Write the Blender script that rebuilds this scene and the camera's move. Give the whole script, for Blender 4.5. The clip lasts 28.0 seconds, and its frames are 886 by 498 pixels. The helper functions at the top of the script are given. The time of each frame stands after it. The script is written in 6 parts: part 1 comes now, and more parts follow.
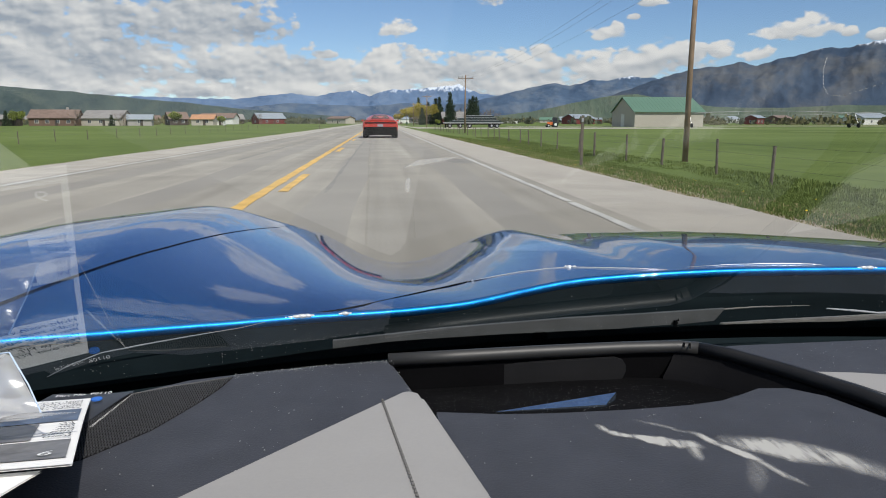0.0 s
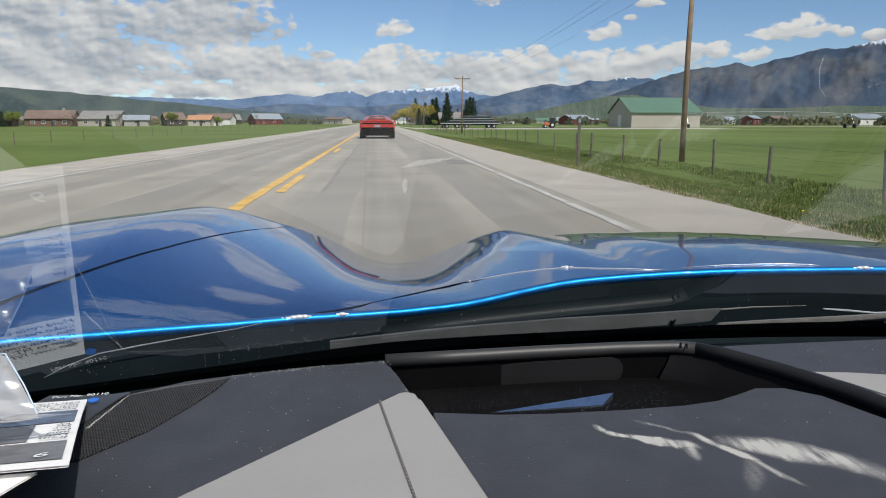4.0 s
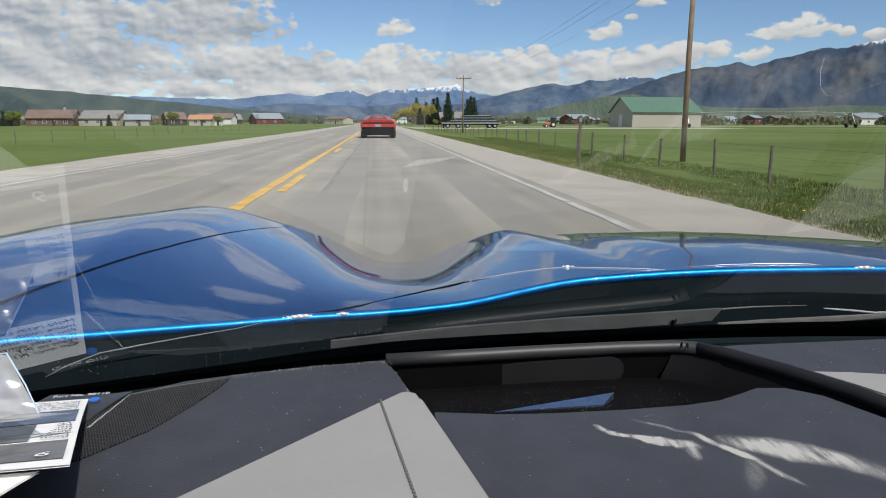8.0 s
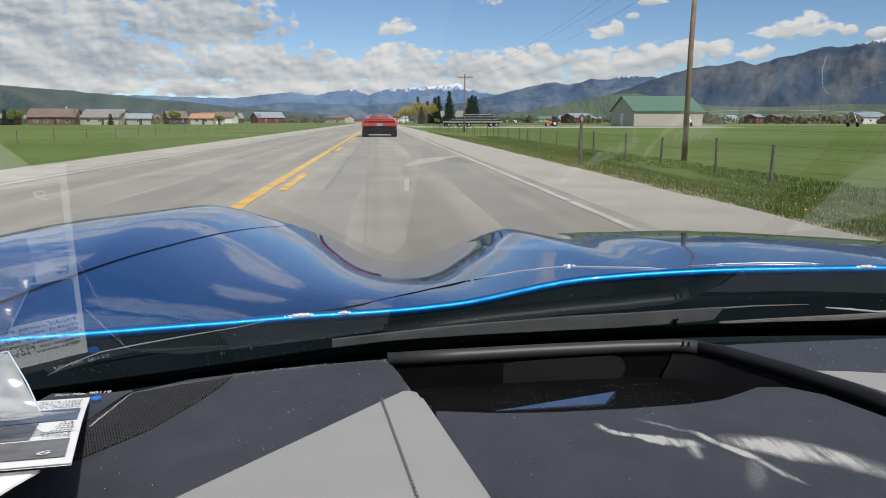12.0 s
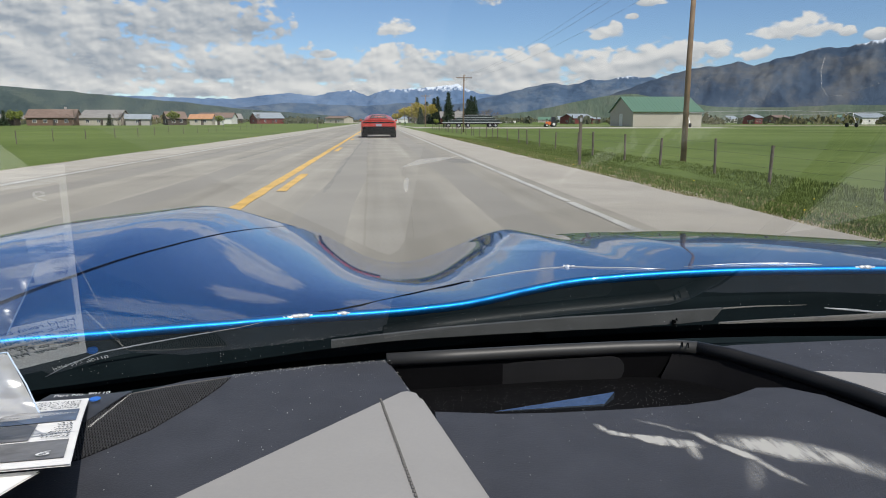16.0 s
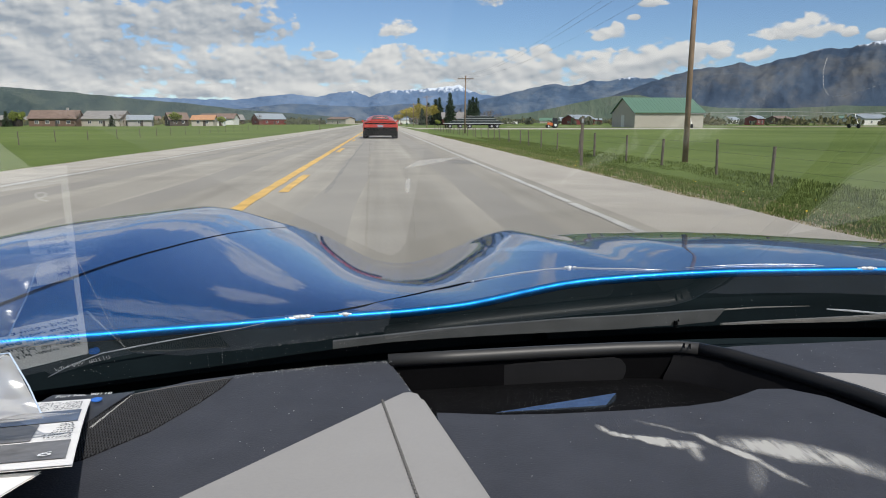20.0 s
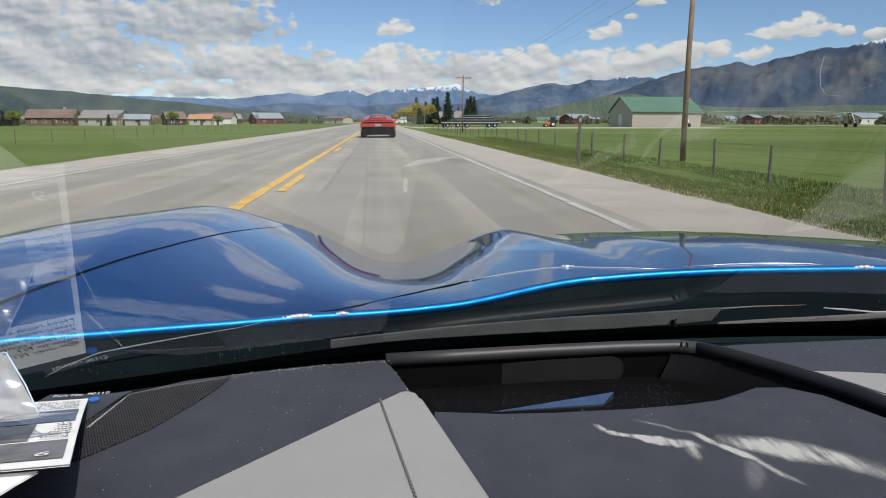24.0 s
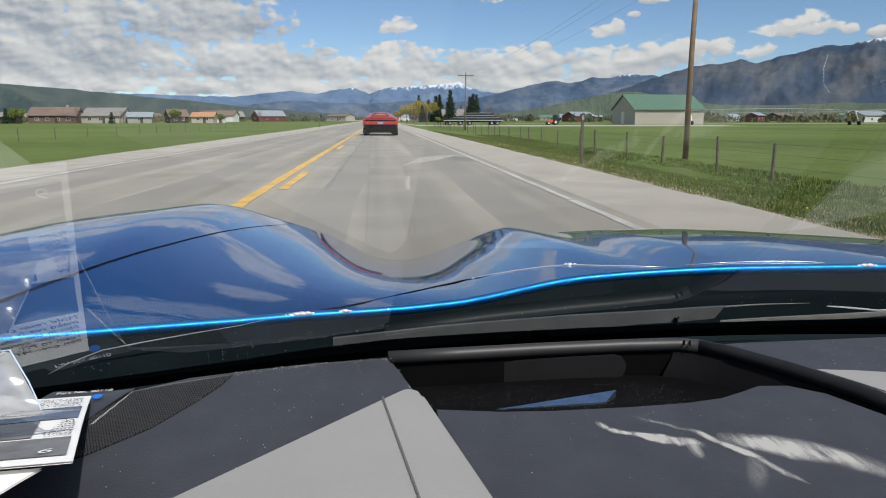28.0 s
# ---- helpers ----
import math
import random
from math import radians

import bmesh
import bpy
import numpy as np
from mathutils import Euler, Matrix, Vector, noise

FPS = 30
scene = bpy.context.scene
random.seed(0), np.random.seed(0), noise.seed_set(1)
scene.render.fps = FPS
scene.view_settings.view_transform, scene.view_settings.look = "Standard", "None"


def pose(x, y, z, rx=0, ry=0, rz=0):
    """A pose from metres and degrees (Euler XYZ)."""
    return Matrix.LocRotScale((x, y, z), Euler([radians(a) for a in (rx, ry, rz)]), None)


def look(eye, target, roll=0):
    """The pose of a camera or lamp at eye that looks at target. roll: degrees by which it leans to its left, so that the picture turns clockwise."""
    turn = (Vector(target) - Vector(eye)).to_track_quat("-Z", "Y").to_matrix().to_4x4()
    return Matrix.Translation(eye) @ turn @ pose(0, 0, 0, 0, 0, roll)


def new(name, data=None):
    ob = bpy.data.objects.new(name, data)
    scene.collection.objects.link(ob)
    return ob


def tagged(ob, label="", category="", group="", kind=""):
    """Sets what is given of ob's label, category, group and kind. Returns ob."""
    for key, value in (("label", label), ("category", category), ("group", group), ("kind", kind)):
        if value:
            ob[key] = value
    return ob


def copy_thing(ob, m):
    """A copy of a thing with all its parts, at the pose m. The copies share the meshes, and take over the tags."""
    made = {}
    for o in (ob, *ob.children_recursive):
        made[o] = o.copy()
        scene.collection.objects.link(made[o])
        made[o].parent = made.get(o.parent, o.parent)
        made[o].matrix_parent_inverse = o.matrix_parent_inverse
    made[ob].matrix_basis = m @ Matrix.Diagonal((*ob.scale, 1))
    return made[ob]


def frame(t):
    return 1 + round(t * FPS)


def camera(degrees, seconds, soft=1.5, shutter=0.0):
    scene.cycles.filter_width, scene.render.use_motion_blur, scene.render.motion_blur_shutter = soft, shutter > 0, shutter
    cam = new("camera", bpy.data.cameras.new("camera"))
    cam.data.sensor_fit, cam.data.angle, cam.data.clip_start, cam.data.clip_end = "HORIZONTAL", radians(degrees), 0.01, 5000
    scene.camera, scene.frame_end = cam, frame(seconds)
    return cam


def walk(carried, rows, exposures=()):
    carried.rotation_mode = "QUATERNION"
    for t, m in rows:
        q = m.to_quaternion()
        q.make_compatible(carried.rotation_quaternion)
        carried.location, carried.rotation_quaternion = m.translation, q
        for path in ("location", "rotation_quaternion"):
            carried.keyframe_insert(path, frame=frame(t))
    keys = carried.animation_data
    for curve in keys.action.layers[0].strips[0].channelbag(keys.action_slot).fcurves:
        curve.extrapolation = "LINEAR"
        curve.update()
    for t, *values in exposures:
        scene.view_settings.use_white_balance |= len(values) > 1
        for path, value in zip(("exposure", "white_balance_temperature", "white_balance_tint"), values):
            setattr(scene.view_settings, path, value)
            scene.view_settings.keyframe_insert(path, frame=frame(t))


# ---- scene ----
# A two-lane valley road seen through the windscreen of a sports car that rests in its lane.
# x: to the right of the lane, y: along the road, z: up. The eye is at the origin, 0.92 m over the asphalt.
cam = camera(64.0, 28.0, 0.95)
PATH = [
    (0.0, 5.050, -10.211), (0.5, 5.199, -10.302), (1.0, 5.208, -10.234), (1.5, 5.130, -10.203), (2.0, 5.049, -10.191),
    (2.5, 5.081, -10.196), (3.0, 5.125, -10.255), (3.5, 5.231, -10.171), (5.5, 5.329, -10.161), (6.0, 5.250, -10.328),
    (6.5, 5.127, -10.257), (7.0, 5.074, -10.320), (7.5, 5.145, -10.304), (8.0, 5.218, -10.199), (8.5, 5.234, -10.262),
    (9.0, 5.208, -10.313), (9.5, 5.261, -10.270), (10.0, 5.290, -10.250), (10.5, 5.356, -10.250), (11.0, 5.252, -10.214),
    (11.5, 5.128, -10.232), (12.0, 5.111, -10.285), (12.5, 5.250, -10.223), (14.5, 5.330, -10.312), (15.0, 5.302, -10.289),
    (15.5, 5.199, -10.233), (16.0, 5.177, -10.237), (16.5, 5.216, -10.206), (17.0, 5.231, -10.281), (17.5, 5.180, -10.259),
    (18.0, 5.292, -10.199), (18.5, 5.296, -10.285), (19.0, 5.189, -10.302), (19.5, 5.059, -10.282), (20.0, 5.046, -10.164),
    (20.5, 5.161, -10.269), (21.0, 5.194, -10.288), (21.5, 5.183, -10.254), (23.5, 5.241, -10.240), (24.0, 5.231, -10.229),
    (24.5, 5.163, -10.239), (25.0, 5.225, -10.256), (25.5, 5.221, -10.284), (26.0, 5.234, -10.313), (26.5, 5.195, -10.344),
    (27.0, 5.124, -10.364), (27.5, 5.090, -10.319), (28.0, 5.035, -10.401),
]
walk(cam, [(t, pose(0, 0, 0.92, 90 + tilt, 0, -turn)) for t, turn, tilt in PATH], [(0.0, 0.0), (28.0, 0.0)])

# ---- world and sun ----
SUN_HEIGHT, SUN_TURN = 52.0, 152.0      # degrees; turn counted from the road's direction to the right
world = bpy.data.worlds.new("sky")
scene.world = world
world.use_nodes = True
W = world.node_tree
W.nodes.clear()


def wn(kind, **values):
    n = W.nodes.new(kind)
    for k, v in values.items():
        if k == "op":
            n.operation = v
        else:
            n.inputs[int(k[1:])].default_value = v
    return n


def wm(op, a, b=0.0, c=0.0):
    n = W.nodes.new("ShaderNodeMath")
    n.operation = op
    for i, s in enumerate((a, b, c)):
        if isinstance(s, (int, float)):
            n.inputs[i].default_value = s
        else:
            W.links.new(s, n.inputs[i])
    return n.outputs[0]


def wnoise(vec, scale, detail, rough=0.6):
    n = W.nodes.new("ShaderNodeTexNoise")
    W.links.new(vec, n.inputs["Vector"])
    n.inputs["Scale"].default_value, n.inputs["Detail"].default_value, n.inputs["Roughness"].default_value = scale, detail, rough
    return n.outputs["Fac"]


coord = W.nodes.new("ShaderNodeTexCoord")
split = W.nodes.new("ShaderNodeSeparateXYZ")
W.links.new(coord.outputs["Generated"], split.inputs[0])
azim = wm("MULTIPLY", wm("ARCTAN2", split.outputs[0], split.outputs[1]), 57.2958)
elev = wm("MULTIPLY", wm("ARCSINE", split.outputs[2]), 57.2958)
flat = W.nodes.new("ShaderNodeCombineXYZ")
W.links.new(azim, flat.inputs[0])
W.links.new(wm("MULTIPLY", elev, 1.7), flat.inputs[1])
# cumulus: azimuth, height, half width, half height, in degrees, and how bright its heart is
CLOUDS = [(1.5, 6.96, 1.46, 0.8, 0.25), (-4.2, 5.05, 1.1, 0.4, 0.1), (1.1, 5.2, 2.7, 0.8, 0.2), (17.5, 6.5, 1.7, 0.6, 0.25), (18.3, 6.85, 0.7, 0.53, 0.25),
          (19.5, 7.64, 0.55, 0.33, 0.2), (20.9, 8.6, 1.1, 0.35, 0.1), (30.8, 6.2, 2.7, 0.8, 0.25), (31.5, 6.85, 1.15, 0.7, 0.25), (34.1, 6.0, 0.6, 0.42, 0.1),
          (36.0, 5.6, 1.4, 0.5, 0.1), (28.3, 4.7, 1.4, 0.65, 0.25), (25.8, 5.0, 1.1, 0.8, 0.25), (22.3, 4.7, 3.4, 1.35, 0.2), (18.2, 4.0, 5.4, 1.5, 0.15),
          (12.7, 5.2, 1.1, 0.75, 0.25), (10.6, 3.8, 5.8, 1.7, 0.1), (7.3, 3.9, 3.6, 1.6, 0.1), (1.5, 3.7, 5.0, 1.6, 0.12), (-4.6, 3.5, 5.9, 1.3, 0.1),
          (-10.1, 3.9, 6.3, 2.1, 0.0), (-22.4, 6.6, 7.4, 2.9, -0.07), (-31, 5.3, 8.0, 3.2, -0.10), (-13.2, 7.0, 6.6, 2.4, -0.12), (-23, 4.0, 13.0, 2.6, -0.05),
          (-13.0, 8.9, 5.2, 0.7, 0.0), (-24, 2.4, 9, 1.1, 0.2), (-10, 2.3, 9, 1.0, 0.22), (0, 2.4, 8, 1.0, 0.2), (10, 2.5, 9, 1.0, 0.2), (40, 4.5, 5, 1.0, 0.1),
          (-22, 11.6, 9, 1.8, 0.1), (-12.5, 12.2, 6, 2.0, 0.2), (-5.8, 14.2, 2.2, 3.6, 0.3), (-8.0, 24.5, 2.2, 3.6, 0.3), (-13, 37, 6.5, 4.8, 0.3), (-19, 46, 9, 6, 0.3), (-25, 22, 5, 3.0, 0.2), (0.5, 20, 1.6, 5, 0.2), (3, 32, 5, 4, 0.2), (9, 9.5, 1.6, 0.9, 0.15), (14, 25, 11, 4.5, 0.1), (-36, 30, 7, 7, 0.1), (28, 13.5, 6, 2.4, 0.1), (6, 40, 9, 4, 0.1), (40, 30, 14, 7, 0.1)]
fluff, billow = wnoise(flat.outputs[0], 0.34, 4, 0.5), wnoise(flat.outputs[0], 0.85, 5, 0.50)
cover = rise = heart = weight = None
for az, el, ra, re, lum in CLOUDS:
    v = wm("DIVIDE", wm("SUBTRACT", elev, el), re)
    flatter = wm("MAXIMUM", v, wm("MULTIPLY", v, -1.35))
    q = wm("SUBTRACT", 1.0, wm("ADD", wm("POWER", wm("ABSOLUTE", wm("DIVIDE", wm("SUBTRACT", azim, az), ra)), 2.0), wm("POWER", flatter, 2.0)))
    w = wm("POWER", 60.0, wm("MAXIMUM", q, -3.0))
    if cover is None:
        cover, rise, heart, weight = q, wm("MULTIPLY", w, v), wm("MULTIPLY", w, lum), w
    else:
        cover, rise, heart, weight = wm("MAXIMUM", cover, q), wm("MULTIPLY_ADD", w, v, rise), wm("MULTIPLY_ADD", w, lum, heart), wm("ADD", weight, w)
rise, heart = wm("DIVIDE", rise, weight), wm("DIVIDE", heart, weight)
cover = wm("MAXIMUM", cover, -2.0)
near = wm("ADD", wm("ADD", cover, 0.05), wm("ADD", wm("MULTIPLY", wm("SUBTRACT", fluff, 0.5), 1.5), wm("MULTIPLY", wm("SUBTRACT", billow, 0.5), 3.2)))
# the rest of the sky: scattered fair-weather clouds
high = wm("SUBTRACT", wm("MULTIPLY", wnoise(coord.outputs["Generated"], 3.4, 6, 0.58), 9.0), 4.35)
up = W.nodes.new("ShaderNodeMapRange")
W.links.new(elev, up.inputs[0])
up.inputs[1].default_value, up.inputs[2].default_value, up.inputs[3].default_value, up.inputs[4].default_value = 48.0, 56.0, -3.0, 0.0
side = W.nodes.new("ShaderNodeMapRange")
W.links.new(wm("ABSOLUTE", azim), side.inputs[0])
side.inputs[1].default_value, side.inputs[2].default_value, side.inputs[3].default_value, side.inputs[4].default_value = 40.0, 55.0, -3.0, 0.0
mask = W.nodes.new("ShaderNodeMapRange")
W.links.new(wm("MAXIMUM", near, wm("ADD", high, wm("MAXIMUM", up.outputs[0], side.outputs[0]))), mask.inputs[0])
mask.interpolation_type = "SMOOTHSTEP"
mask.inputs[1].default_value, mask.inputs[2].default_value = -0.05, 0.55
# bright tops and grey undersides: height within the cloud, and billows compared with those a little higher up
shift = W.nodes.new("ShaderNodeVectorMath")
shift.operation = "ADD"
W.links.new(flat.outputs[0], shift.inputs[0])
shift.inputs[1].default_value = (0.25, 0.55, 0)
tops = wm("ADD", wm("MULTIPLY", wm("SUBTRACT", billow, wnoise(shift.outputs[0], 0.85, 5, 0.50)), 0.75),
          wm("MULTIPLY", wm("SUBTRACT", wnoise(flat.outputs[0], 0.38, 4, 0.5), wnoise(shift.outputs[0], 0.38, 4, 0.5)), 1.4))
lumps = wm("MULTIPLY", wm("SUBTRACT", wnoise(flat.outputs[0], 0.2, 5, 0.5), 0.5), 1.1)
lift = wm("MULTIPLY", wm("MAXIMUM", wm("MINIMUM", rise, 1.0), -1.0), 0.24)
shade = W.nodes.new("ShaderNodeMapRange")
W.links.new(wm("ADD", wm("ADD", heart, lift), wm("ADD", tops, lumps)), shade.inputs[0])
shade.inputs[1].default_value, shade.inputs[2].default_value = -0.36, 0.44
tone = W.nodes.new("ShaderNodeMix")
tone.data_type = "RGBA"
W.links.new(shade.outputs[0], tone.inputs["Factor"])
tone.inputs[6].default_value, tone.inputs[7].default_value = (0.42, 0.48, 0.565, 1), (0.97, 0.965, 0.955, 1)
sky = W.nodes.new("ShaderNodeTexSky")
sky.sky_type, sky.sun_disc = "NISHITA", False
sky.sun_elevation, sky.sun_rotation, sky.altitude = radians(SUN_HEIGHT), radians(SUN_TURN), 1900
sky.air_density, sky.dust_density, sky.ozone_density = 1.0, 0.0, 5.0
blue, white = W.nodes.new("ShaderNodeBackground"), W.nodes.new("ShaderNodeBackground")
W.links.new(sky.outputs[0], blue.inputs[0])
blue.inputs[1].default_value = 0.11
W.links.new(tone.outputs[2], white.inputs[0])
white.inputs[1].default_value = 0.81
both = W.nodes.new("ShaderNodeMixShader")
W.links.new(mask.outputs[0], both.inputs[0])
W.links.new(blue.outputs[0], both.inputs[1])
W.links.new(white.outputs[0], both.inputs[2])
W.links.new(both.outputs[0], W.nodes.new("ShaderNodeOutputWorld").inputs[0])

sun = new("sun", bpy.data.lights.new("sun", "SUN"))
sun.data.energy, sun.data.angle, sun.data.color = 4.2, radians(0.53), (1.0, 0.955, 0.89)
a, e = radians(SUN_TURN), radians(SUN_HEIGHT)
sun.matrix_world = look((60 * math.sin(a) * math.cos(e), 60 * math.cos(a) * math.cos(e), 60 * math.sin(e)), (0, 0, 0))


# ---- materials ----
def mat(name, base, rough=0.6, metal=0.0, var=0.2, scale=4.0, fine=60.0, bump=0.1, other=None, coat=0.0, spec=0.5, rand=0.0, depth=0.01):
    """A procedural surface: two scales of grain between two colours, fine relief, and a shift from piece to piece."""
    m = bpy.data.materials.new(name)
    m.use_nodes = True
    t = m.node_tree
    b = t.nodes["Principled BSDF"]
    b.inputs["Metallic"].default_value = metal
    b.inputs["Coat Weight"].default_value = coat
    b.inputs["Coat Roughness"].default_value = 0.03
    b.inputs["Specular IOR Level"].default_value = spec
    tc = t.nodes.new("ShaderNodeTexCoord")
    n1, n2 = t.nodes.new("ShaderNodeTexNoise"), t.nodes.new("ShaderNodeTexNoise")
    for n, s, d in ((n1, scale, 5), (n2, fine, 4)):
        t.links.new(tc.outputs["Object"], n.inputs["Vector"])
        n.inputs["Scale"].default_value, n.inputs["Detail"].default_value = s, d
    add = t.nodes.new("ShaderNodeMath")
    add.operation = "MULTIPLY_ADD"
    t.links.new(n2.outputs["Fac"], add.inputs[0])
    add.inputs[1].default_value = 0.6
    t.links.new(n1.outputs["Fac"], add.inputs[2])
    ramp = t.nodes.new("ShaderNodeMapRange")
    t.links.new(add.outputs[0], ramp.inputs[0])
    ramp.inputs[1].default_value, ramp.inputs[2].default_value = 0.5, 1.1
    mix = t.nodes.new("ShaderNodeMix")
    mix.data_type = "RGBA"
    t.links.new(ramp.outputs[0], mix.inputs["Factor"])
    lo = [c * (1 - var) for c in base]
    hi = other or [min(1, c * (1 + var)) for c in base]
    mix.inputs[6].default_value, mix.inputs[7].default_value = (*lo, 1), (*hi, 1)
    out = mix.outputs[2]
    if rand:
        info, hsv = t.nodes.new("ShaderNodeObjectInfo"), t.nodes.new("ShaderNodeHueSaturation")
        r = t.nodes.new("ShaderNodeMapRange")
        t.links.new(info.outputs["Random"], r.inputs[0])
        r.inputs[3].default_value, r.inputs[4].default_value = 1 - rand, 1 + rand
        t.links.new(r.outputs[0], hsv.inputs["Value"])
        t.links.new(out, hsv.inputs["Color"])
        out = hsv.outputs[0]
    t.links.new(out, b.inputs["Base Color"])
    rr = t.nodes.new("ShaderNodeMapRange")
    t.links.new(n2.outputs["Fac"], rr.inputs[0])
    rr.inputs[3].default_value, rr.inputs[4].default_value = max(0.02, rough * 0.85), min(1, rough * 1.15)
    t.links.new(rr.outputs[0], b.inputs["Roughness"])
    if bump:
        bp = t.nodes.new("ShaderNodeBump")
        bp.inputs["Strength"].default_value, bp.inputs["Distance"].default_value = bump, depth
        t.links.new(n2.outputs["Fac"], bp.inputs["Height"])
        t.links.new(bp.outputs[0], b.inputs["Normal"])
    return m


# ---- mesh tools ----
class Mesh:
    """Gathers vertices and faces of one part."""

    def __init__(self):
        self.v, self.f = [], []

    def add(self, vs, fs):
        k = len(self.v)
        self.v += [tuple(p) for p in vs]
        self.f += [tuple(i + k for i in f) for f in fs]
        return self

    def box(self, c, s, turn=0.0, taper=1.0):
        x, y, z = (a / 2 for a in s)
        ca, sa = math.cos(radians(turn)), math.sin(radians(turn))
        pts = []
        for dz in (-z, z):
            k = taper if dz > 0 else 1
            for dx, dy in ((-x, -y), (x, -y), (x, y), (-x, y)):
                dx, dy = dx * k, dy * k
                pts.append((c[0] + dx * ca - dy * sa, c[1] + dx * sa + dy * ca, c[2] + dz))
        return self.add(pts, [(0, 3, 2, 1), (4, 5, 6, 7), (0, 1, 5, 4), (1, 2, 6, 5), (2, 3, 7, 6), (3, 0, 4, 7)])

    def tube(self, pts, radii, n=8):
        pts = [Vector(p) for p in pts]
        if isinstance(radii, (int, float)):
            radii = [radii] * len(pts)
        rings = []
        for i, p in enumerate(pts):
            d = (pts[min(i + 1, len(pts) - 1)] - pts[max(i - 1, 0)]).normalized()
            u = d.cross(Vector((0, 0, 1)) if abs(d.z) < 0.9 else Vector((1, 0, 0))).normalized()
            w = u.cross(d)
            rings += [p + (u * math.cos(2 * math.pi * j / n) + w * math.sin(2 * math.pi * j / n)) * radii[i] for j in range(n)]
        fs = [(i * n + j, i * n + (j + 1) % n, (i + 1) * n + (j + 1) % n, (i + 1) * n + j) for i in range(len(pts) - 1) for j in range(n)]
        fs += [tuple(range(n))[::-1], tuple(range((len(pts) - 1) * n, len(pts) * n))]
        return self.add(rings, fs)

    def grid(self, rows):
        """A sheet from rows of points of equal length."""
        n = len(rows[0])
        return self.add([p for r in rows for p in r],
                        [(i * n + j, i * n + j + 1, (i + 1) * n + j + 1, (i + 1) * n + j) for i in range(len(rows) - 1) for j in range(n - 1)])

    def prism(self, outline, z0, z1):
        n = len(outline)
        pts = [(x, y, z0) for x, y in outline] + [(x, y, z1) for x, y in outline]
        return self.add(pts, [tuple(range(n))[::-1], tuple(range(n, 2 * n))] + [(i, (i + 1) % n, n + (i + 1) % n, n + i) for i in range(n)])


def part(name, mesh, material, parent=None, label="", smooth=False, bevel=0.0, at=None):
    """One mesh object under a thing or a part."""
    me = bpy.data.meshes.new(name)
    me.from_pydata(mesh.v, [], mesh.f)
    if bevel:
        bm = bmesh.new()
        bm.from_mesh(me)
        bmesh.ops.recalc_face_normals(bm, faces=bm.faces)
        sharp = [ed for ed in bm.edges if len(ed.link_faces) == 2 and ed.calc_face_angle(0) > 0.5]
        bmesh.ops.bevel(bm, geom=sharp, offset=bevel, segments=2, affect="EDGES", clamp_overlap=True)
        bm.to_mesh(me)
        bm.free()
    if smooth:
        me.polygons.foreach_set("use_smooth", [True] * len(me.polygons))
    me.materials.append(material)
    ob = new(name, me)
    if parent:
        ob.parent = parent
    if at is not None:
        ob.matrix_basis = at
    if label:
        ob["label"] = label
    return ob


def thing(name, label, category, group="", at=None, kind=""):
    ob = new(name)
    ob.empty_display_size = 0.1
    if at is not None:
        ob.matrix_basis = at
    return tagged(ob, label, category, group, kind)


def curve(xs, zs, soft=0.03):
    """A smooth profile through the given pairs."""
    gx = np.linspace(xs[0] - 0.4, xs[-1] + 0.4, 1200)
    gz = np.interp(gx, xs, zs)
    k = np.exp(-0.5 * (np.arange(-150, 151) * (gx[1] - gx[0]) / soft) ** 2)
    gz = np.convolve(np.pad(gz, 150, mode="edge"), k / k.sum(), mode="valid")
    return lambda x: float(np.interp(x, gx, gz))


def words(name, text, size, material, parent, at, align="LEFT"):
    c = bpy.data.curves.new(name, "FONT")
    c.body, c.size, c.align_x, c.extrude = text, size, align, 0.0
    tmp = new(name, c)
    me = bpy.data.meshes.new_from_object(tmp.evaluated_get(bpy.context.evaluated_depsgraph_get()))
    bpy.data.objects.remove(tmp)
    bpy.data.curves.remove(c)
    me.materials.append(material)
    ob = new(name, me)
    ob.parent = parent
    ob.matrix_basis = at
    return ob


ASPHALT = mat("asphalt", (0.335, 0.312, 0.268), 0.85, var=0.18, scale=0.7, fine=45, bump=0.25, depth=0.004)
# long streaks worn along the lanes
t = ASPHALT.node_tree
mp, sn, sm_ = t.nodes.new("ShaderNodeMapping"), t.nodes.new("ShaderNodeTexNoise"), t.nodes.new("ShaderNodeMix")
mp.inputs["Scale"].default_value = (1.6, 0.035, 1)
t.links.new(t.nodes.new("ShaderNodeTexCoord").outputs["Object"], mp.inputs[0])
t.links.new(mp.outputs[0], sn.inputs["Vector"])
sn.inputs["Scale"].default_value, sn.inputs["Detail"].default_value = 1.0, 5
rg = t.nodes.new("ShaderNodeMapRange")
rg.inputs[1].default_value, rg.inputs[2].default_value, rg.inputs[3].default_value, rg.inputs[4].default_value = 0.3, 0.7, 0.70, 1.20
t.links.new(sn.outputs["Fac"], rg.inputs[0])
sm_.data_type, sm_.blend_type = "RGBA", "MULTIPLY"
sm_.inputs["Factor"].default_value = 1.0
bsdf = t.nodes["Principled BSDF"]
t.links.new(bsdf.inputs["Base Color"].links[0].from_socket, sm_.inputs[6])
t.links.new(rg.outputs[0], sm_.inputs[7])
t.links.new(sm_.outputs[2], bsdf.inputs["Base Color"])
PATCH = mat("asphalt patch", (0.245, 0.235, 0.215), 0.85, var=0.2, scale=2, fine=60, bump=0.25, depth=0.004)
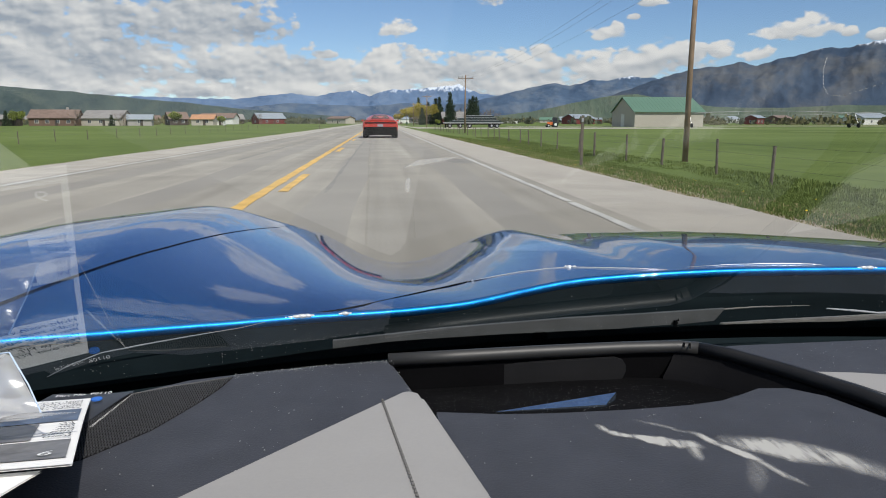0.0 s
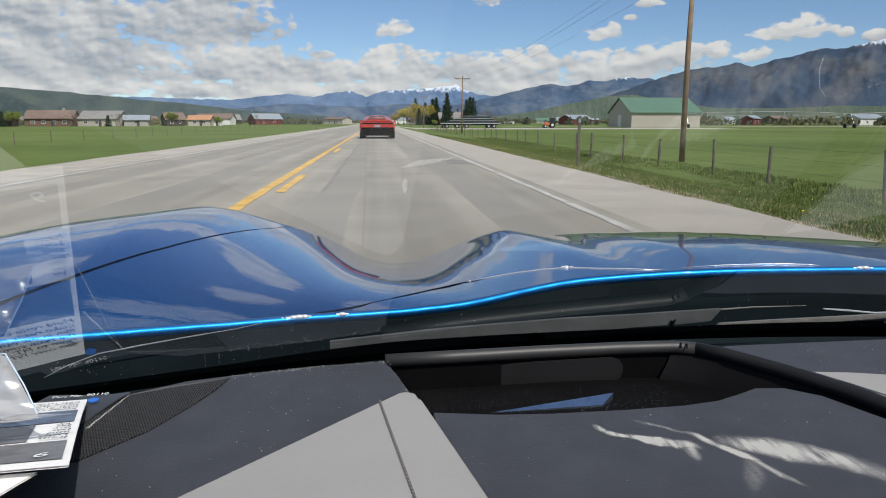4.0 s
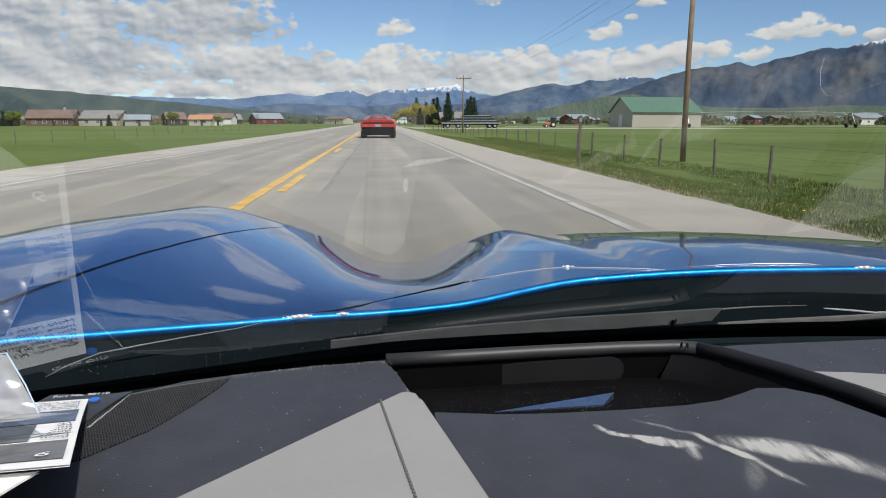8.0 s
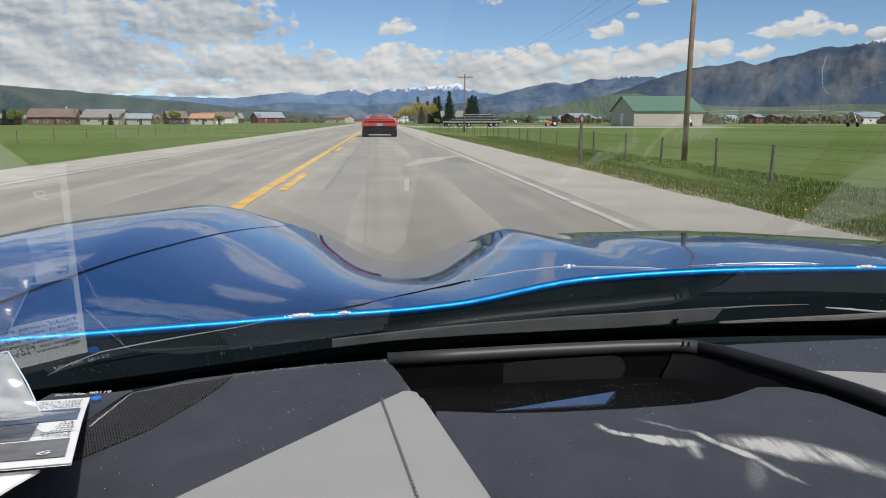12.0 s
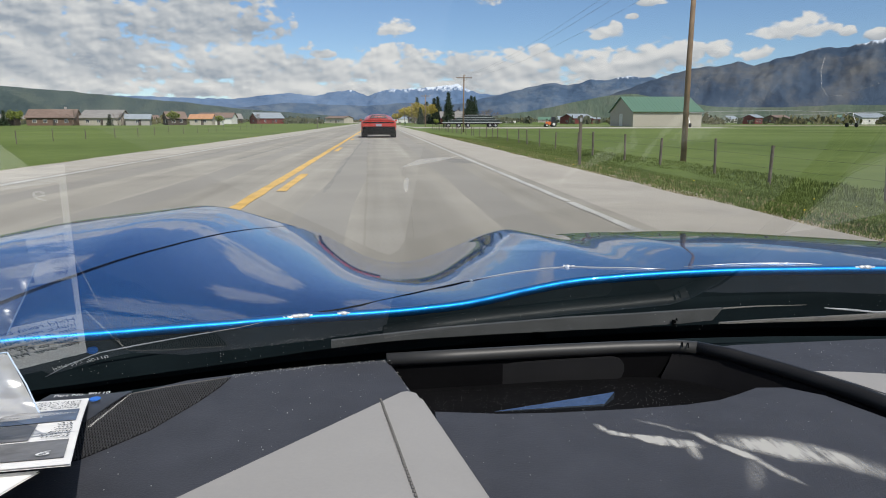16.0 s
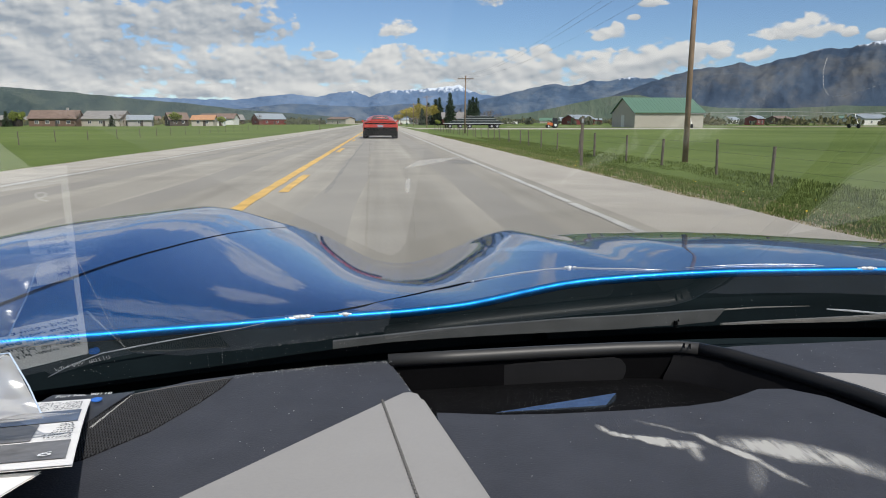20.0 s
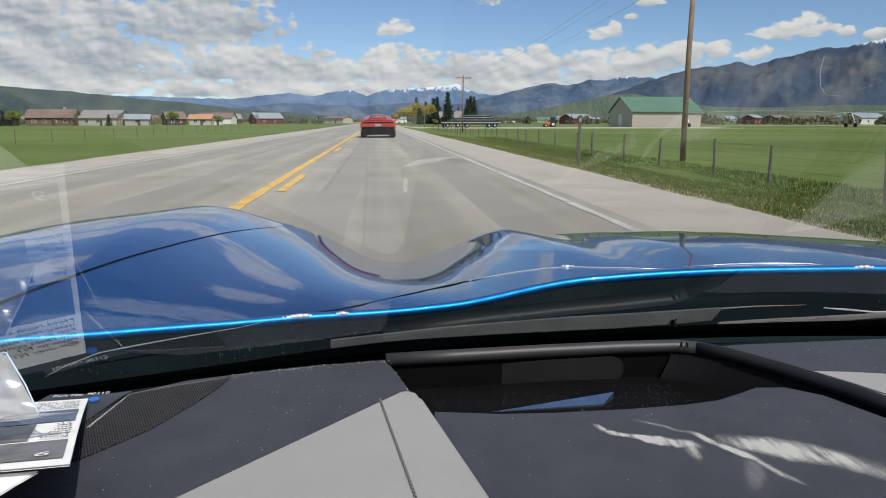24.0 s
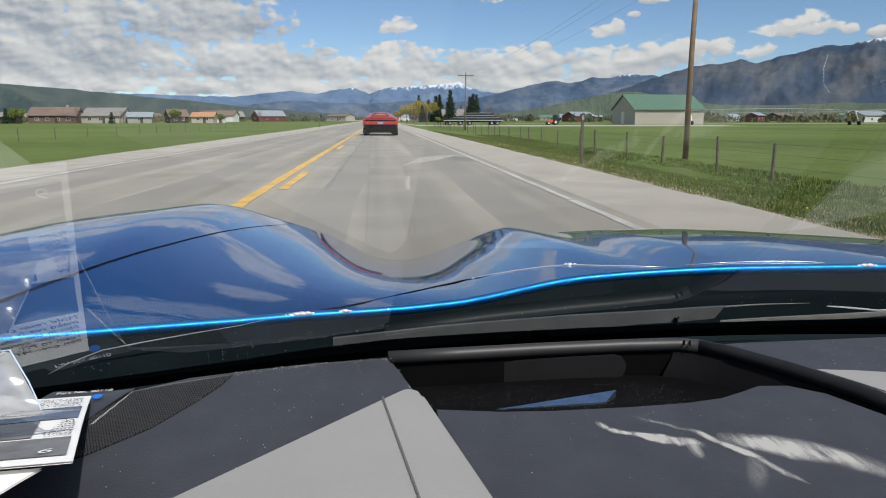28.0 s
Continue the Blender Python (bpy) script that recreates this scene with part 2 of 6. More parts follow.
GRAVEL = mat("gravel", (0.42, 0.39, 0.34), 0.95, var=0.18, scale=1.2, fine=38, bump=0.6, depth=0.012)
DIRT = mat("dirt", (0.33, 0.27, 0.20), 0.95, var=0.25, scale=1.4, fine=24, bump=0.5, depth=0.02)
YELLOW = mat("road paint yellow", (0.68, 0.43, 0.12), 0.7, var=0.30, scale=3, fine=25, bump=0.2)
WHITE_LINE = mat("road paint white", (0.50, 0.49, 0.46), 0.75, var=0.3, scale=2, fine=25, bump=0.2)
FIELD = mat("field grass", (0.10, 0.155, 0.032), 0.9, var=0.3, scale=0.035, fine=0.9, bump=0.3, depth=0.08, other=(0.175, 0.225, 0.068), spec=0.1)
BLADE = mat("grass blades", (0.125, 0.175, 0.042), 0.8, var=0.25, scale=0.5, fine=9, bump=0, spec=0.1, other=(0.20, 0.245, 0.08))
STRAW = mat("dry grass", (0.34, 0.29, 0.15), 0.85, var=0.3, scale=2, fine=9, bump=0, spec=0.2)
PETAL = mat("dandelion yellow", (0.85, 0.6, 0.02), 0.7, var=0.1, bump=0)
WOOD = mat("weathered post wood", (0.15, 0.125, 0.10), 0.9, var=0.35, scale=6, fine=60, bump=0.5)
POLE_WOOD = mat("utility pole wood", (0.24, 0.165, 0.11), 0.9, var=0.3, scale=3, fine=50, bump=0.4)
STEEL = mat("galvanised steel", (0.5, 0.5, 0.5), 0.45, 0.9, var=0.15, scale=9, bump=0.1)
WIRE = mat("wire", (0.12, 0.12, 0.12), 0.5, 0.6, var=0.1, bump=0)
BLACK = mat("black trim", (0.0035, 0.0035, 0.004), 0.7, var=0.3, scale=20, fine=300, bump=0.1, depth=0.001, spec=0.06)

# ---- ground ----
def ground_height(x):
    """The road lies on a low bank; the fields are 0.65 m lower."""
    return float(np.interp(x, [-11.5, -7.6, -6.9, 3.8, 4.4, 8.6], [-0.62, -0.12, -0.03, -0.03, -0.1, -0.65]))


g = Mesh()
xs = [-4900, -2600, -1200, -500, -200, -80, -30, -18, -11.5, -9, -7.6, -6.9, -3, 0, 3.8, 4.4, 6, 7.4, 8.6, 12, 22, 50, 110, 300, 800, 2000, 4900]
ys = [-900, -400, -200, -90, -40, -15, 0, 6, 12, 20, 30, 45, 70, 110, 170, 260, 400, 600, 900, 1400, 2200, 3300, 4900]
g.grid([[(x, y, ground_height(x) + 0.05 * math.sin(x * 0.9 + y * 0.35) * (8 < abs(x) < 60)) for x in xs] for y in ys])
ground = tagged(part("ground", g, FIELD, smooth=True), "flat green spring pasture reaching to the mountains", "field", kind="structure")

ROAD_L, ROAD_R = -5.60, 2.37
road = tagged(part("road", Mesh().grid([[(x, y, 0.012 + 0.02 * (1 - ((x + 1.61) / 4) ** 2)) for x in np.linspace(ROAD_L, ROAD_R, 9)] for y in
                                       (-900, -300, -60, -20, 0, 10, 20, 40, 80, 160, 400, 1200, 3000)]), ASPHALT, smooth=True),
              "worn grey asphalt two-lane highway running dead straight", "road", kind="structure")


def on_road(x):
    return 0.012 + 0.02 * (1 - ((x + 1.61) / 4) ** 2)


def strip(x0, x1, y0, y1, z, wob=0.0, n=60, seed=0):
    rnd = random.Random(seed)
    ys = sorted([y0, -300, -120, -50, -20, -8] + list(np.geomspace(1, 1 + y1 + 3, n) - 4))
    return Mesh().grid([[(x0 + rnd.uniform(-wob, wob), y, z), (x1 + rnd.uniform(-wob, wob), y, z)] for y in ys])


sh = strip(2.30, 3.85, -900, 1500, 0.004, 0.05, 160, 1)
tagged(part("shoulder", sh, GRAVEL), "pale fine gravel shoulder along the asphalt", "shoulder", kind="structure")
tagged(part("shoulder", strip(-7.1, -5.53, -900, 1500, 0.004, 0.05, 160, 2), GRAVEL), "pale fine gravel shoulder beside the far lane", "shoulder", kind="structure")

# road paint: edge lines, a solid centre line and worn dashes beside it
marks = thing("road_marking", "faded yellow and white lines painted on asphalt", "road marking", kind="structure")
rnd = random.Random(5)


def paint(x, w, y0, y1, material, name="line"):
    n = max(2, int((y1 - y0) / 0.5)) if y1 < 60 else 4
    rows = []
    for y in np.linspace(y0, y1, n):
        a, b = rnd.uniform(-0.012, 0.012), rnd.uniform(-0.012, 0.012)
        rows.append([(x - w / 2 + a, y, on_road(x) + 0.005), (x + w / 2 + b, y, on_road(x) + 0.005)])
    return part(name, Mesh().grid(rows), material, marks)


paint(-1.48, 0.15, -900, -40, YELLOW, "centre_line")
paint(-1.48, 0.15, -40, 58, YELLOW, "centre_line")
paint(-1.48, 0.15, 58, 900, YELLOW, "centre_line")
for k in range(-5, 24):
    y = 9.2 + 12.2 * k
    paint(-1.25, 0.13, y, y + 3.05, YELLOW, "dash")
paint(2.15, 0.09, -900, -6, WHITE_LINE, "edge_line")
y = -5.5
while y < 70:
    run = rnd.uniform(2.5, 6.0) if y < 24 else 20
    paint(2.15, 0.09, y, y + run, WHITE_LINE, "edge_line")
    y += run + (rnd.uniform(0.05, 0.2) if y < 24 else 0)
paint(2.15, 0.11, y, 900, WHITE_LINE, "edge_line")
paint(-5.37, 0.12, -900, -40, WHITE_LINE, "edge_line")
paint(-5.37, 0.12, -40, 58, WHITE_LINE, "edge_line")
paint(-5.37, 0.12, 58, 900, WHITE_LINE, "edge_line")
for k, (x, y, l, w) in enumerate([(1.7, 15.5, 1.6, 0.7), (-3.3, 17, 16, 0.08), (-0.7, 9, 24, 0.05), (-4.6, 14, 20, 0.15)]):
    rows = [[(x - w / 2 + rnd.uniform(-.02, .02), yy, on_road(x) + 0.003), (x + w / 2 + rnd.uniform(-.02, .02), yy, on_road(x) + 0.003)] for yy in np.linspace(y, y + l, 30)]
    part("road_patch", Mesh().grid(rows), PATCH, road, "darker asphalt repair")
# wheel tracks polished darker along both lanes
TRACK = mat("worn wheel track", (0.292, 0.274, 0.242), 0.8, var=0.14, scale=0.5, fine=30, bump=0.2, depth=0.004)
for x in (-4.35, -2.65, -0.5, 1.3):
    rows = [[(x - 0.27 + 0.05 * math.sin(yy * 0.7), yy, on_road(x) + 0.0015), (x + 0.27 + 0.05 * math.sin(yy * 0.55 + 1), yy, on_road(x) + 0.0015)]
            for yy in np.linspace(-40, 160, 150)]
    part("wheel_track", Mesh().grid(rows), TRACK, road)


# ---- mountains ----
def ridge(name, label, profile, near_r, crest_r, material, seed, rough, fine=1.0, snow=None):
    """Rises from the valley floor at near_r to its crest at crest_r; profile: azimuth and height in degrees."""
    az = [p[0] for p in profile]
    hs = [math.tan(radians(p[1])) * crest_r for p in profile]
    steps = np.linspace(az[0], az[-1], int((az[-1] - az[0]) * 9 * fine) + 2)
    rows = []
    for k in np.linspace(0, 1.25, 34):
        row = []
        r = near_r + (crest_r - near_r) * k
        for a in steps:
            h = np.interp(a, az, hs)
            fade = min(1, (a - az[0]) / 2.5 + 0.25) * min(1, (az[-1] - a) / 2.5 + 0.25)
            x, y = math.sin(radians(a)) * r, math.cos(radians(a)) * r
            p = Vector((radians(a) * crest_r, k * 330, 0)) * (0.0022 * rough)
            n = 1 - abs(noise.noise(p + Vector((seed, 0, 0)))) * 2
            n2 = 1 - abs(noise.noise(p * 2.7 + Vector((seed, 5, 0)))) * 2
            n3 = noise.noise(p * 8.1 + Vector((seed, 9, 0)))
            up = k ** 1.25 if k < 1 else 1 - (k - 1) * 1.2
            gully = (1 - k if k < 1 else 0) * 0.60
            z = h * (up * (1 + gully * (n - 0.3) + 0.16 * gully * n2) + 0.028 * n3 * min(1, k * 2) + 0.02 * (n2 - .3) * (k > .7))
            row.append((x, y, -0.8 + z))
        rows.append(row)
    return tagged(part(name, Mesh().grid(rows), material, smooth=True), label, "mountain range", kind="structure")


def mountain_mat(name, low, high, patch, snow_z=None, soft=60, scale=0.004):
    m = mat(name, low, 0.95, var=0.25, scale=scale, fine=scale * 6, bump=0.45, other=high, spec=0.05, depth=16)
    t = m.node_tree
    b = t.nodes["Principled BSDF"]
    src = b.inputs["Base Color"].links[0].from_socket
    # grain runs over the face of the slope: bearing across, height up
    tc, n = t.nodes.new("ShaderNodeTexCoord"), t.nodes.new("ShaderNodeTexNoise")
    sep0, com, at2, wide, tall = (t.nodes.new(k) for k in ("ShaderNodeSeparateXYZ", "ShaderNodeCombineXYZ", "ShaderNodeMath", "ShaderNodeMath", "ShaderNodeMath"))
    at2.operation, wide.operation, tall.operation = "ARCTAN2", "MULTIPLY", "MULTIPLY"
    t.links.new(tc.outputs["Object"], sep0.inputs[0])
    t.links.new(sep0.outputs[0], at2.inputs[0])
    t.links.new(sep0.outputs[1], at2.inputs[1])
    t.links.new(at2.outputs[0], wide.inputs[0])
    wide.inputs[1].default_value = 3400
    t.links.new(sep0.outputs[2], tall.inputs[0])
    tall.inputs[1].default_value = 1.5
    t.links.new(wide.outputs[0], com.inputs[0])
    t.links.new(tall.outputs[0], com.inputs[1])
    for nd in t.nodes:
        if nd.type == "TEX_NOISE" and nd is not n:
            t.links.new(com.outputs[0], nd.inputs["Vector"])
    t.links.new(com.outputs[0], n.inputs["Vector"])
    n.inputs["Scale"].default_value, n.inputs["Detail"].default_value, n.inputs["Roughness"].default_value = scale * 1.6, 8, 0.65
    r = t.nodes.new("ShaderNodeMapRange")
    t.links.new(n.outputs["Fac"], r.inputs[0])
    r.inputs[1].default_value, r.inputs[2].default_value = 0.46, 0.78
    mix = t.nodes.new("ShaderNodeMix")
    mix.data_type = "RGBA"
    t.links.new(r.outputs[0], mix.inputs["Factor"])
    t.links.new(src, mix.inputs[6])
    mix.inputs[7].default_value = (*patch, 1)
    out = mix.outputs[2]
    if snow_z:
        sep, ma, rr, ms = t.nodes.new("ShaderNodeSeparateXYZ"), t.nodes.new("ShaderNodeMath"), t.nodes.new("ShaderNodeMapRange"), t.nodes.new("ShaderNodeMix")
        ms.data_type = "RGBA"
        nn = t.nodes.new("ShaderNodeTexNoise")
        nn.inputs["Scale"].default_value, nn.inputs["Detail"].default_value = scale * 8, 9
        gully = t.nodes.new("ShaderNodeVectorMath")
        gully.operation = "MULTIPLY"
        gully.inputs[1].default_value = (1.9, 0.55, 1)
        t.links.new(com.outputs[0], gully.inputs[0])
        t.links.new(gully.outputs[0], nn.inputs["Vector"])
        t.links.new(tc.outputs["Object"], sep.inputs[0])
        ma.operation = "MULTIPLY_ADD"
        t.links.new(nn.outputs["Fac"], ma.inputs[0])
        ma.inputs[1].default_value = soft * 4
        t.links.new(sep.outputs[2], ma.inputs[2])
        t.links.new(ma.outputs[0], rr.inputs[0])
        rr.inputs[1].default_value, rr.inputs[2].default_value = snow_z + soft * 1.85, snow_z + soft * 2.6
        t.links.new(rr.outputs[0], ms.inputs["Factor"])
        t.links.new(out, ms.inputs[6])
        # snow tone greyed and blued for the haze
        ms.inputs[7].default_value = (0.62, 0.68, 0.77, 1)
        out = ms.outputs[2]
    t.links.new(out, b.inputs["Base Color"])
    return m


# distance haze is painted into these colours, bluer and paler farther off
M_FAR = mountain_mat("hazed far mountain rock", (0.085, 0.145, 0.26), (0.14, 0.215, 0.34), (0.20, 0.27, 0.38), 196, 30, 0.0045)
M_MID = mountain_mat("hazed blue forested range", (0.050, 0.088, 0.155), (0.095, 0.145, 0.22), (0.20, 0.225, 0.25), 222, 24, 0.005)
M_NEAR = mountain_mat("hazed forested limestone mountain", (0.037, 0.062, 0.106), (0.070, 0.100, 0.146), (0.155, 0.15, 0.138), 262, 26, 0.0038)
M_HILL = mountain_mat("hazed wooded green hill", (0.048, 0.074, 0.082), (0.085, 0.115, 0.105), (0.12, 0.145, 0.115), None, 20, 0.008)
FOOT = mountain_mat("hazed green foothill", (0.085, 0.125, 0.095), (0.13, 0.165, 0.115), (0.16, 0.16, 0.12), None, 20, 0.006)
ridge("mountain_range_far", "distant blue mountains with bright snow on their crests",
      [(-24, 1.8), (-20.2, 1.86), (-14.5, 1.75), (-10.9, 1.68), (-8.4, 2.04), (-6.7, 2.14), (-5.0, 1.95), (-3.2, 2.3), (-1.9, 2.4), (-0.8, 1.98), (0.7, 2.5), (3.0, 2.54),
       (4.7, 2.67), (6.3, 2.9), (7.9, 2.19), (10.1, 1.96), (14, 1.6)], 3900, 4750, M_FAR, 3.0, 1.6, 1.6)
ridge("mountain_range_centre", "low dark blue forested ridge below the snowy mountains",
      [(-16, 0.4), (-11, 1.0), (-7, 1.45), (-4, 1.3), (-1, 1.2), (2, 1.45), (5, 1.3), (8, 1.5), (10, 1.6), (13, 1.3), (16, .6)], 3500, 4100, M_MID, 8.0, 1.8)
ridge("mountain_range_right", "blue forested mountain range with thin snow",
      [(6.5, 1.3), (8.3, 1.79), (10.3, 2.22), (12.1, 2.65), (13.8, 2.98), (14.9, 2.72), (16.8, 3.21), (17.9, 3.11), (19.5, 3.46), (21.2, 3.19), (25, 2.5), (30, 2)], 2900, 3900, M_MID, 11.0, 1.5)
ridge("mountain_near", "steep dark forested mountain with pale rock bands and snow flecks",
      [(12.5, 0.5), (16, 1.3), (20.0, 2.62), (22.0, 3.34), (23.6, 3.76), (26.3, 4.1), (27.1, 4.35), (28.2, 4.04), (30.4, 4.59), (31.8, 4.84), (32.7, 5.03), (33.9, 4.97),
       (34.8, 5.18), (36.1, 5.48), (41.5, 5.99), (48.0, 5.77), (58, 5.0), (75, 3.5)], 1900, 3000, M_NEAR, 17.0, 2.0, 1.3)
ridge("foothill", "smooth hazed green foothill below the mountain", [(8, 0.3), (12, 0.8), (15, 1.4), (18, 2.0), (20, 2.1), (23, 1.5), (26, 1.1), (30, 1.0), (34, 1.2), (42, 0.9), (60, 0.8)], 1300, 1850, FOOT, 23.0, 1.2)
ridge("wooded_hill", "long low hazed wooded green hill across the valley",
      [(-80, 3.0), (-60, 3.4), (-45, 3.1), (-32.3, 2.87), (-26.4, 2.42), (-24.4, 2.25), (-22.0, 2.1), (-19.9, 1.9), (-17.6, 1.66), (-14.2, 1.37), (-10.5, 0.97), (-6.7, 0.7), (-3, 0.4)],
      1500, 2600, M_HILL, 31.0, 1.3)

# ---- the sports car that carries the eye ----
PAINT = mat("blue metallic paint", (0.001, 0.175, 0.56), 0.26, 0.9, var=0.2, scale=500, fine=1500, bump=0.0, coat=1.0)
PAINT.node_tree.nodes["Principled BSDF"].inputs["Coat IOR"].default_value = 1.9
# same paint, rougher and lighter: the edge's sun gleam is partly painted in
EDGE = mat("lightened blue paint of the edge", (0.006, 0.21, 0.62), 0.42, 0.9, var=0.1, scale=300, fine=1500, bump=0.0, coat=1.0)
DASH = mat("charcoal dashboard leather", (0.036, 0.038, 0.047), 0.6, var=0.25, scale=30, fine=750, bump=0.5, depth=0.0007)
GREY = mat("light grey leather", (0.275, 0.268, 0.26), 0.62, var=0.07, scale=14, fine=500, bump=0.2, depth=0.0007)
SATIN = mat("satin black rim", (0.026, 0.026, 0.026), 0.5, var=0.1, scale=60, fine=900, bump=0.1, depth=0.0004)
COWL = mat("cowl plastic", (0.007, 0.012, 0.014), 0.9, var=0.3, scale=15, fine=200, bump=0.2, depth=0.001, spec=0.06)
THREAD = mat("grey stitching thread", (0.12, 0.115, 0.11), 0.9, var=0.2, bump=0)
RUBBER = mat("tyre rubber", (0.02, 0.02, 0.02), 0.85, var=0.2, scale=8, bump=0.2)

car = thing("sports_car", "glossy blue metallic sports car with charcoal dashboard, driven along the road", "car", at=pose(0.35, 0, 0))
CX = 0.35


def cpart(name, mesh, material, parent=None, label="", smooth=False, bevel=0.0):
    mesh.v = [(x - CX, y, z) for x, y, z in mesh.v]
    return part(name, mesh, material, parent or car, label, smooth, bevel)


crest = curve([-0.80, -0.65, -0.54, -0.45, -0.37, -0.31, -0.255, -0.2, -0.14, -0.08, -0.034, 0.014, 0.063, 0.112, 0.16, 0.22, 0.285, 0.335, 0.36, 0.47, 0.665, 0.8, 0.93, 1.16, 1.34],
              [0.66, 0.695, 0.726, 0.741, 0.750, 0.742, 0.725, 0.708, 0.690, 0.660, 0.630, 0.617, 0.616, 0.629, 0.648, 0.672, 0.692, 0.681, 0.674, 0.678, 0.679, 0.674, 0.665, 0.647, 0.62], 0.018)
lip = curve([-0.75, -0.356, -0.2948, -0.2151, -0.1505, -0.0854, -0.0203, 0.0304, 0.0972, 0.1393, 0.1825, 0.2239, 0.2581, 0.304, 0.3542, 0.4212, 0.5133, 0.6082, 1.34],
            [0.705, 0.7194, 0.716, 0.7137, 0.7121, 0.7125, 0.7111, 0.7115, 0.7152, 0.7226, 0.731, 0.7375, 0.74, 0.7428, 0.745, 0.7469, 0.7473, 0.7479, 0.72], 0.016)
CREST_Y = 1.50


def lip_y(x):
    """The bowed rear edge of the hood, seen from above."""
    return 0.80 - (0.30 if x < 0.28 else 0.12) * (x - 0.28) ** 2


def skin(x, y):
    """Height of the bonnet and wings."""
    cy = float(np.interp(x, [0.20, 0.42], [CREST_Y, 1.25]))
    top = 0.92 - (0.92 - crest(x * CREST_Y / cy)) * cy / CREST_Y
    s = (y - lip_y(x)) / (cy - lip_y(x))
    if s > 1:
        return top - 0.10 * (y - cy) - (0.55 if x < 0.2 else 0.40) * (y - cy) ** 2
    bulge = float(np.interp(x, [-0.5, -0.15, 0.2], [0.03, 0.012, 0.008]))
    roll = float(np.interp(x, [-0.30, -0.02, 0.12], [0.016, 0.0128, 0.0]))
    return lip(x) * (1 - s) + top * s + bulge * math.sin(math.pi * s) + roll * (1 - math.exp(-s / 0.10)) * (1 - s)


def gap_y(x):
    return float(np.interp(x, [-0.62, -0.5, -0.44, -0.3847, -0.3749, -0.3488, -0.3219, -0.2904, -0.265, -0.2361, -0.2094, -0.1917, -0.18, -0.17], [0.56, 0.617, 0.665, 0.7472, 0.7671, 0.8229, 0.8967, 0.9877, 1.0808, 1.2031, 1.3307, 1.4309, 1.6, 2.06]))


left_cols = np.concatenate([np.linspace(-0.60, -0.218, 60), np.linspace(-0.215, -0.172, 60)])
cols = np.concatenate([left_cols, np.linspace(-0.165, 0.45, 90), np.linspace(0.46, 1.30, 50)])
rows_h, rows_f = [], []
for k in np.linspace(0, 1, 46):
    rows_h.append([(x, lip_y(x) + (max(lip_y(x) + 0.002, gap_y(x) - 0.003) - lip_y(x)) * k if x < -0.17 else lip_y(x) + (2.05 - lip_y(x)) * k,) for x in cols])
rows_h = [[(x, y, skin(x, y)) for x, y in r] for r in rows_h]
cpart("hood", Mesh().grid(rows_h), PAINT, smooth=True, label="glossy blue hood mirroring the clouds")
fcols = np.concatenate([[-0.617, -0.609], left_cols])
rows_f = [[(x, y, skin(x, y) - (0.5 * (max(0, -0.575 - x) * 20) ** 2 * 0.05)) for x, y in ((x, max(lip_y(x), gap_y(x) + 0.004) + (2.05 - max(lip_y(x), gap_y(x) + 0.004)) * k) for x in fcols)]
          for k in np.linspace(0, 1, 46)]
rows_f2 = [[(-0.617, p[0][1], p[0][2] - d) for p in rows_f] for d in (0, 0.05, 0.2, 0.45)]
fender = cpart("front_fender", Mesh().grid(rows_f), PAINT, smooth=True)
cpart("fender_side", Mesh().grid(rows_f2), PAINT, fender)
rows = [[(1.30 + 0.015 * min(1, d * 8), y, skin(1.30, y) - d) for y in np.linspace(0.8, 2.05, 16)] for d in (0, 0.02, 0.08, 0.2, 0.4)]
cpart("side_panel", Mesh().grid(rows), PAINT, smooth=True)
rows = [[(x, 2.05 + 0.12 * math.sin(min(1.6, d * 8)), skin(x, 2.05) - d) for x in np.linspace(-0.617, 1.3, 30)] for d in (0, 0.04, 0.10, 0.2, 0.32)]
cpart("nose", Mesh().grid(rows), PAINT, smooth=True)
# dark line in the gap and the seam across the hood
GAP = mat("shadowed blue panel gap", (0.001, 0.004, 0.018), 0.8, spec=0.05, var=0.2, scale=40, bump=0.0)
# near-white tubes stand in for highlights on the seam, hood and wiper
BRIGHT = mat("painted highlight white", (0.78, 0.80, 0.82), 0.25, 0.35, var=0.15, scale=60, fine=400, bump=0.0)
cpart("panel_gap", Mesh().tube([(x, gap_y(x), skin(x, gap_y(x)) - 0.0008) for x in np.linspace(-0.45, -0.185, 110)], [0.0032 - 0.0021 * k / 109 for k in range(110)], 6), GAP)
seam = [(-0.0708, 0.7647), (-0.0455, 0.7767), (-0.0207, 0.7929), (0.0333, 0.8468), (0.0715, 0.8896), (0.114, 0.9244), (0.1498, 0.9185), (0.1804, 0.9068), (0.2119, 0.889), (0.2398, 0.8731), (0.2729, 0.8443), (0.3038, 0.8295), (0.3415, 0.8081)]
cpart("seam", Mesh().tube([(x, y, skin(x, y) - 0.0003) for x, y in seam], 0.0012, 6), BLACK)
cpart("seam_highlight", Mesh().tube([(x, y - 0.0015, skin(x, y - 0.0015) + 0.0006) for x, y in seam[5:]], [0.0002] + [0.0010] * 6 + [0.0003], 8), BRIGHT, label="bright highlight line along the seam", smooth=True)
cpart("highlight_strip", Mesh().tube([(x, y, skin(x, y) + 0.0008) for x, y in ((0.3674, 0.8141), (0.4196, 0.8157), (0.4631, 0.8159), (0.4977, 0.8127), (0.5229, 0.8063), (0.535, 0.7991))], [0.0002, 0.0007, 0.0009, 0.0010, 0.0009, 0.0002], 8), BRIGHT, label="thin bright highlight strip on the hood", smooth=True)
